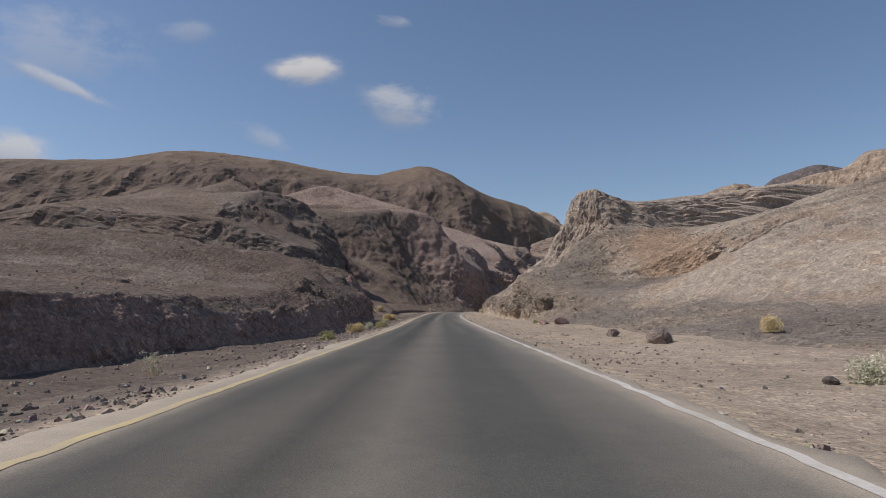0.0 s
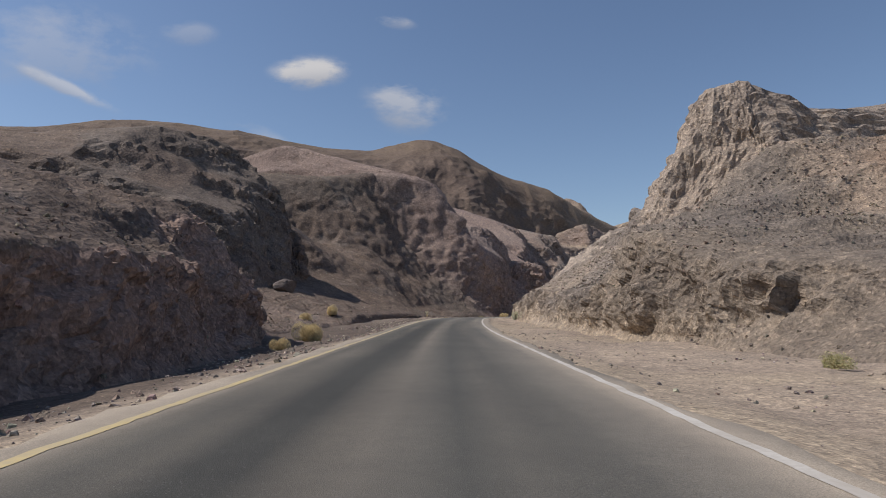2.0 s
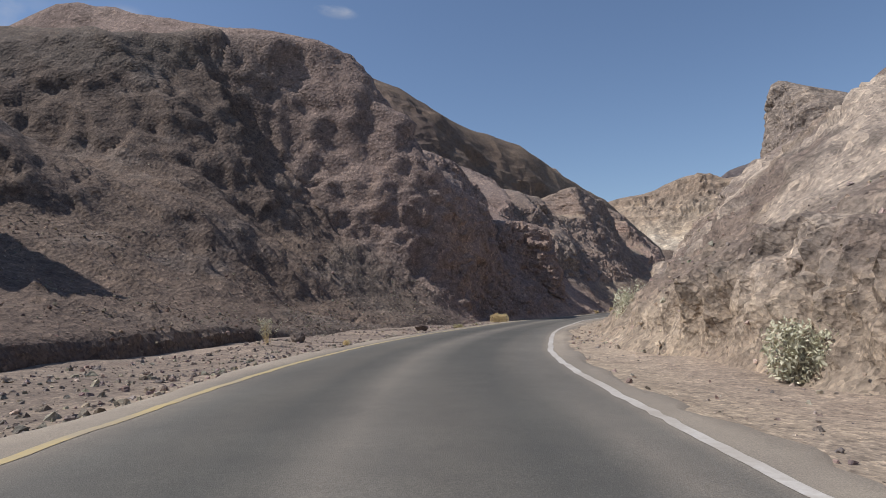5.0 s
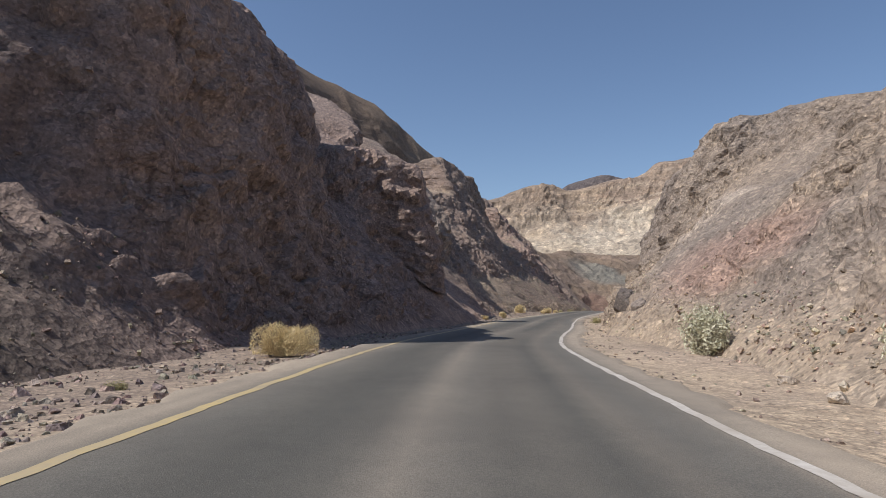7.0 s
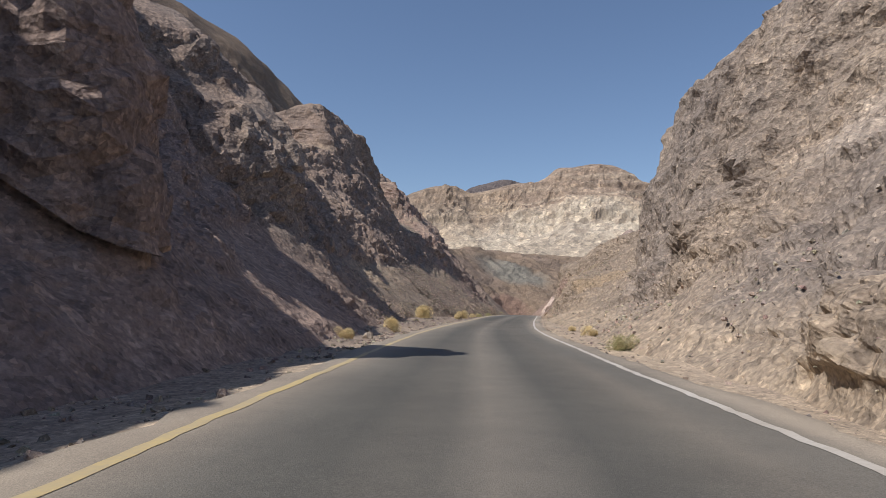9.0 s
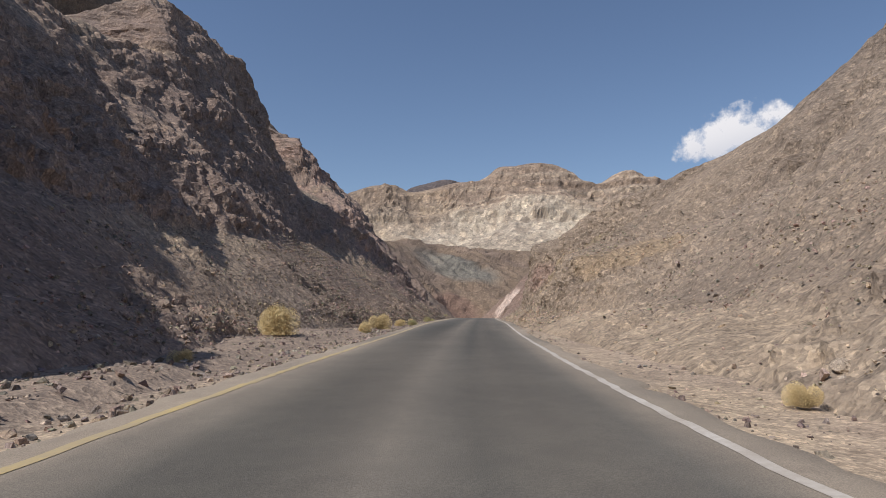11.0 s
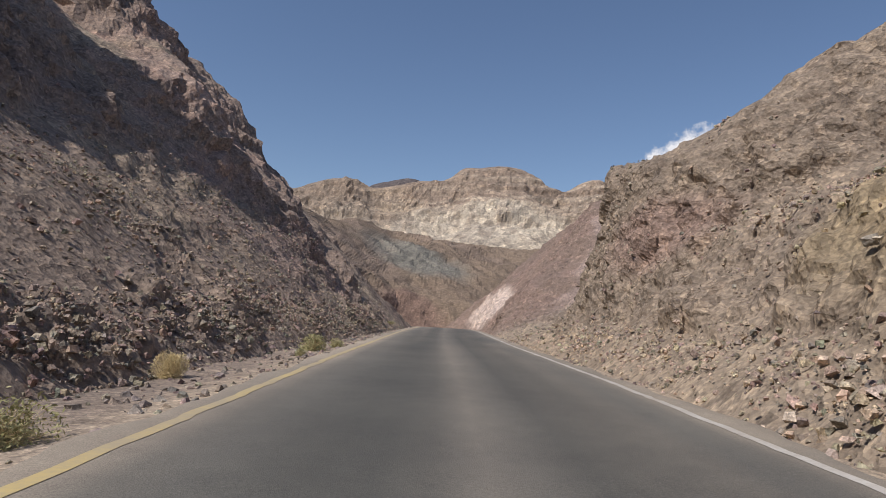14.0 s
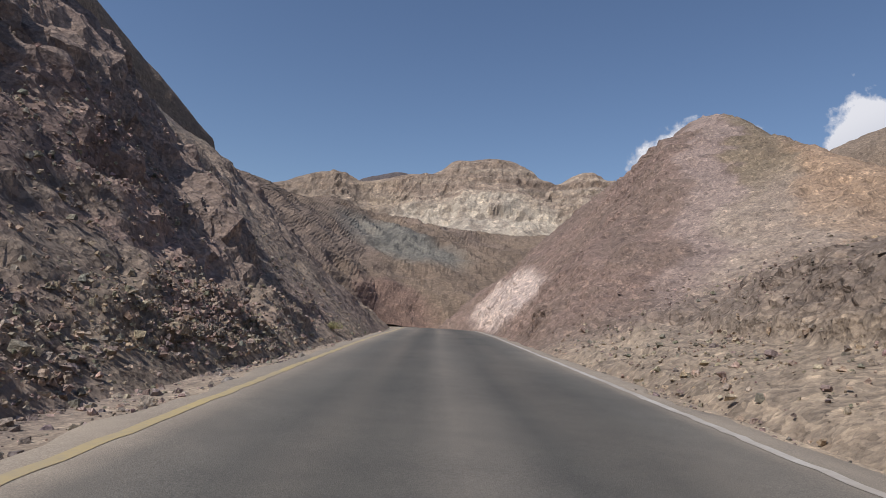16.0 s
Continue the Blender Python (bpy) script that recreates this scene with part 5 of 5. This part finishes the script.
for src in STRAW + HOLLY + OLIVES:
    for o in (*src.children_recursive, src):
        bpy.data.objects.remove(o)


def stalk_plant(s, o, height, seed, label):
    """A dried upright annual: a few branched stalks with pale seed heads."""
    rng = np.random.default_rng(seed)
    root = new("dried_plant")
    tagged(root, label, "plant")
    n = 46
    foot = np.c_[rng.normal(0, 0.03, (n, 2)), np.zeros(n)]
    tip = np.c_[rng.normal(0, 0.15, (n, 2)), rng.uniform(0.25, 1.0, n) ** 0.8] * np.array([1, 1, height])
    mid = 0.5 * (foot + tip) + np.c_[rng.normal(0, 0.03, (n, 2)), np.zeros(n)]
    side = np.cross(tip - foot, rng.normal(size=(n, 3)))
    side /= np.linalg.norm(side, axis=1)[:, None]
    w = rng.uniform(0.002, 0.005, n)[:, None]
    v = np.stack([foot - side * w, foot + side * w, mid + side * w, mid - side * w, tip + side * w * 0.5, tip - side * w * 0.5], 1).reshape(-1, 3)
    i = 6 * np.arange(n)[:, None]
    part("stalk_cluster", faces_mesh("stalk_cluster", v, np.concatenate([i + np.array([0, 1, 2, 3]), i + np.array([3, 2, 4, 5])]), DRY_LEAF), root, "thin straw-coloured stalks")["kind"] = "stuff"
    heads = np.repeat(tip, 9, 0) + rng.normal(0, 0.028, (n * 9, 3))
    m = len(heads)
    hv = ICO_V[None] * rng.uniform(0.007, 0.016, (m, 1, 1)) + heads[:, None]
    part("seed_cluster", faces_mesh("seed_cluster", hv.reshape(-1, 3), (ICO_F[None] + 12 * np.arange(m)[:, None, None]).reshape(-1, 3), GREY_LEAF), root, "pale dry seed heads")["kind"] = "stuff"
    root.matrix_world = pose(*settle(s, o, -0.02), 0, 0, seed * 40)
    return root


stalk_plant(10.7, -6.8, 0.75, 1, "dried upright plant with pale seed heads on the verge")
stalk_plant(44.5, -5.5, 0.6, 2, "dried upright plant with pale seed heads beside the road")
stalk_plant(51.5, -4.8, 0.5, 3, "thin dried plant with bare stalks beside a shrub")
stalk_plant(131.6, -6.2, 0.85, 4, "tall dead plant standing in the ditch")


# ---- clouds ----
def cloud_material(name, lo, hi, scale, bright, stretch, swing=1.0):
    m = bpy.data.materials.new(name)
    m.use_nodes = True
    t = m.node_tree
    t.nodes.remove(t.nodes["Principled BSDF"])
    fall = t.nodes.new("ShaderNodeAttribute")
    fall.attribute_name = "veil"
    sep = t.nodes.new("ShaderNodeSeparateColor")
    t.links.new(fall.outputs["Color"], sep.inputs[0])
    n = noise_tex(t, coords(t, stretch), scale, 8, 0.6)
    add = t.nodes.new("ShaderNodeMath")
    add.operation = "ADD"
    wild = node(t, "ShaderNodeMath")
    wild.operation = "MULTIPLY_ADD"
    wild.inputs[1].default_value = swing
    wild.inputs[2].default_value = 0.5 - 0.5 * swing
    t.links.new(n, wild.inputs[0])
    t.links.new(wild.outputs[0], add.inputs[0])
    t.links.new(sep.outputs[0], add.inputs[1])
    mask = ramp(t, add.outputs[0], [(lo, (0, 0, 0)), (hi, (1, 1, 1))])
    glow = node(t, "ShaderNodeEmission", Strength=bright)
    tone = mixed(t, "MIX", sep.outputs[1], (0.62, 0.66, 0.74), (1.0, 1.0, 1.0))
    t.links.new(tone, glow.inputs["Color"])
    clear = t.nodes.new("ShaderNodeBsdfTransparent")
    mix = t.nodes.new("ShaderNodeMixShader")
    thin = t.nodes.new("ShaderNodeMath")
    thin.operation = "MULTIPLY"
    t.links.new(mask, thin.inputs[0])
    t.links.new(sep.outputs[2], thin.inputs[1])
    t.links.new(thin.outputs[0], mix.inputs[0])
    t.links.new(clear.outputs[0], mix.inputs[1])
    t.links.new(glow.outputs[0], mix.inputs[2])
    t.links.new(mix.outputs[0], t.nodes["Material Output"].inputs[0])
    return m


WISP = cloud_material("thin_cloud", 0.55, 2.0, 0.0052, 0.62, (0.5, 1, 1.2), 1.9)
PUFF = cloud_material("cumulus_cloud", 0.86, 0.99, 0.0050, 0.92, (1, 1, 1.0))


def cloud(at, width, height, material, tilt, label, power=1.0, base=0.0, dense=1.0):
    """A cloud far off: a gently bowed sheet that thins out to its edges."""
    n, m = 33, 21
    u, v = np.meshgrid(np.linspace(-1, 1, n), np.linspace(-1, 1, m), indexing="ij")
    at = np.array(at, float)
    ahead = at / np.linalg.norm(at)
    right = np.array([ahead[1], -ahead[0], 0]) / math.hypot(ahead[0], ahead[1])
    up = np.cross(right, ahead)
    ct, st = math.cos(radians(tilt)), math.sin(radians(tilt))
    right, up = right * ct + up * st, up * ct - right * st
    bow = (u ** 2 + v ** 2)[..., None] * 60 * ahead
    p = at + u[..., None] * right * width / 2 + v[..., None] * up * height / 2 + bow
    r = np.hypot(u, v + base * np.clip(v, -1, 0))
    veil = np.clip(1 - r ** (1.5 if base > 0 else 0.9), -0.6, 1) * power
    shade = smooth(-0.7, 0.35, v + 0.25 * u * 0)
    ob = grid_mesh("cloud", p, material, np.stack([veil, shade, dense * smooth(1.0, 0.45 if base == 0 else 0.8, np.hypot(u, v))], -1), "veil", True)
    return tagged(ob, label, "cloud", kind="structure")


cloud((-878, 3902, 1521), 620, 260, WISP, 8, "small bright wispy white cloud", 0.9, dense=1.0)
cloud((-271, 3991, 1328), 700, 400, WISP, -10, "thin ragged white cloud", 0.7, dense=0.6)
cloud((-348, 3985, 1897), 360, 110, WISP, -6, "faint streak of thin cloud", 0.7, dense=0.4)
cloud((-2108, 3399, 1244), 680, 110, WISP, -18, "thin streak of white cloud", 0.8, dense=0.6)
cloud((-1553, 3686, 1684), 420, 180, WISP, 8, "faint thin cloud", 0.6, dense=0.25)
cloud((-2163, 3365, 1472), 1300, 620, WISP, 5, "faint veil of thin cloud", 0.5, dense=0.3)
cloud((-2300, 3290, 850), 520, 300, WISP, 0, "bright cloud low over the hills", 0.8, dense=0.8)
cloud((-1135, 3836, 1079), 520, 170, WISP, -20, "thin streak of white cloud over the hill", 0.6, dense=0.3)
cloud((3434, 2325, 1060), 1250, 620, PUFF, 14, "bright white cumulus cloud over the hillside", 0.62, 0.6)
cloud((3860, 1530, 1120), 1100, 800, PUFF, 25, "bright white cumulus cloud over the hillside", 0.62, 0.6)
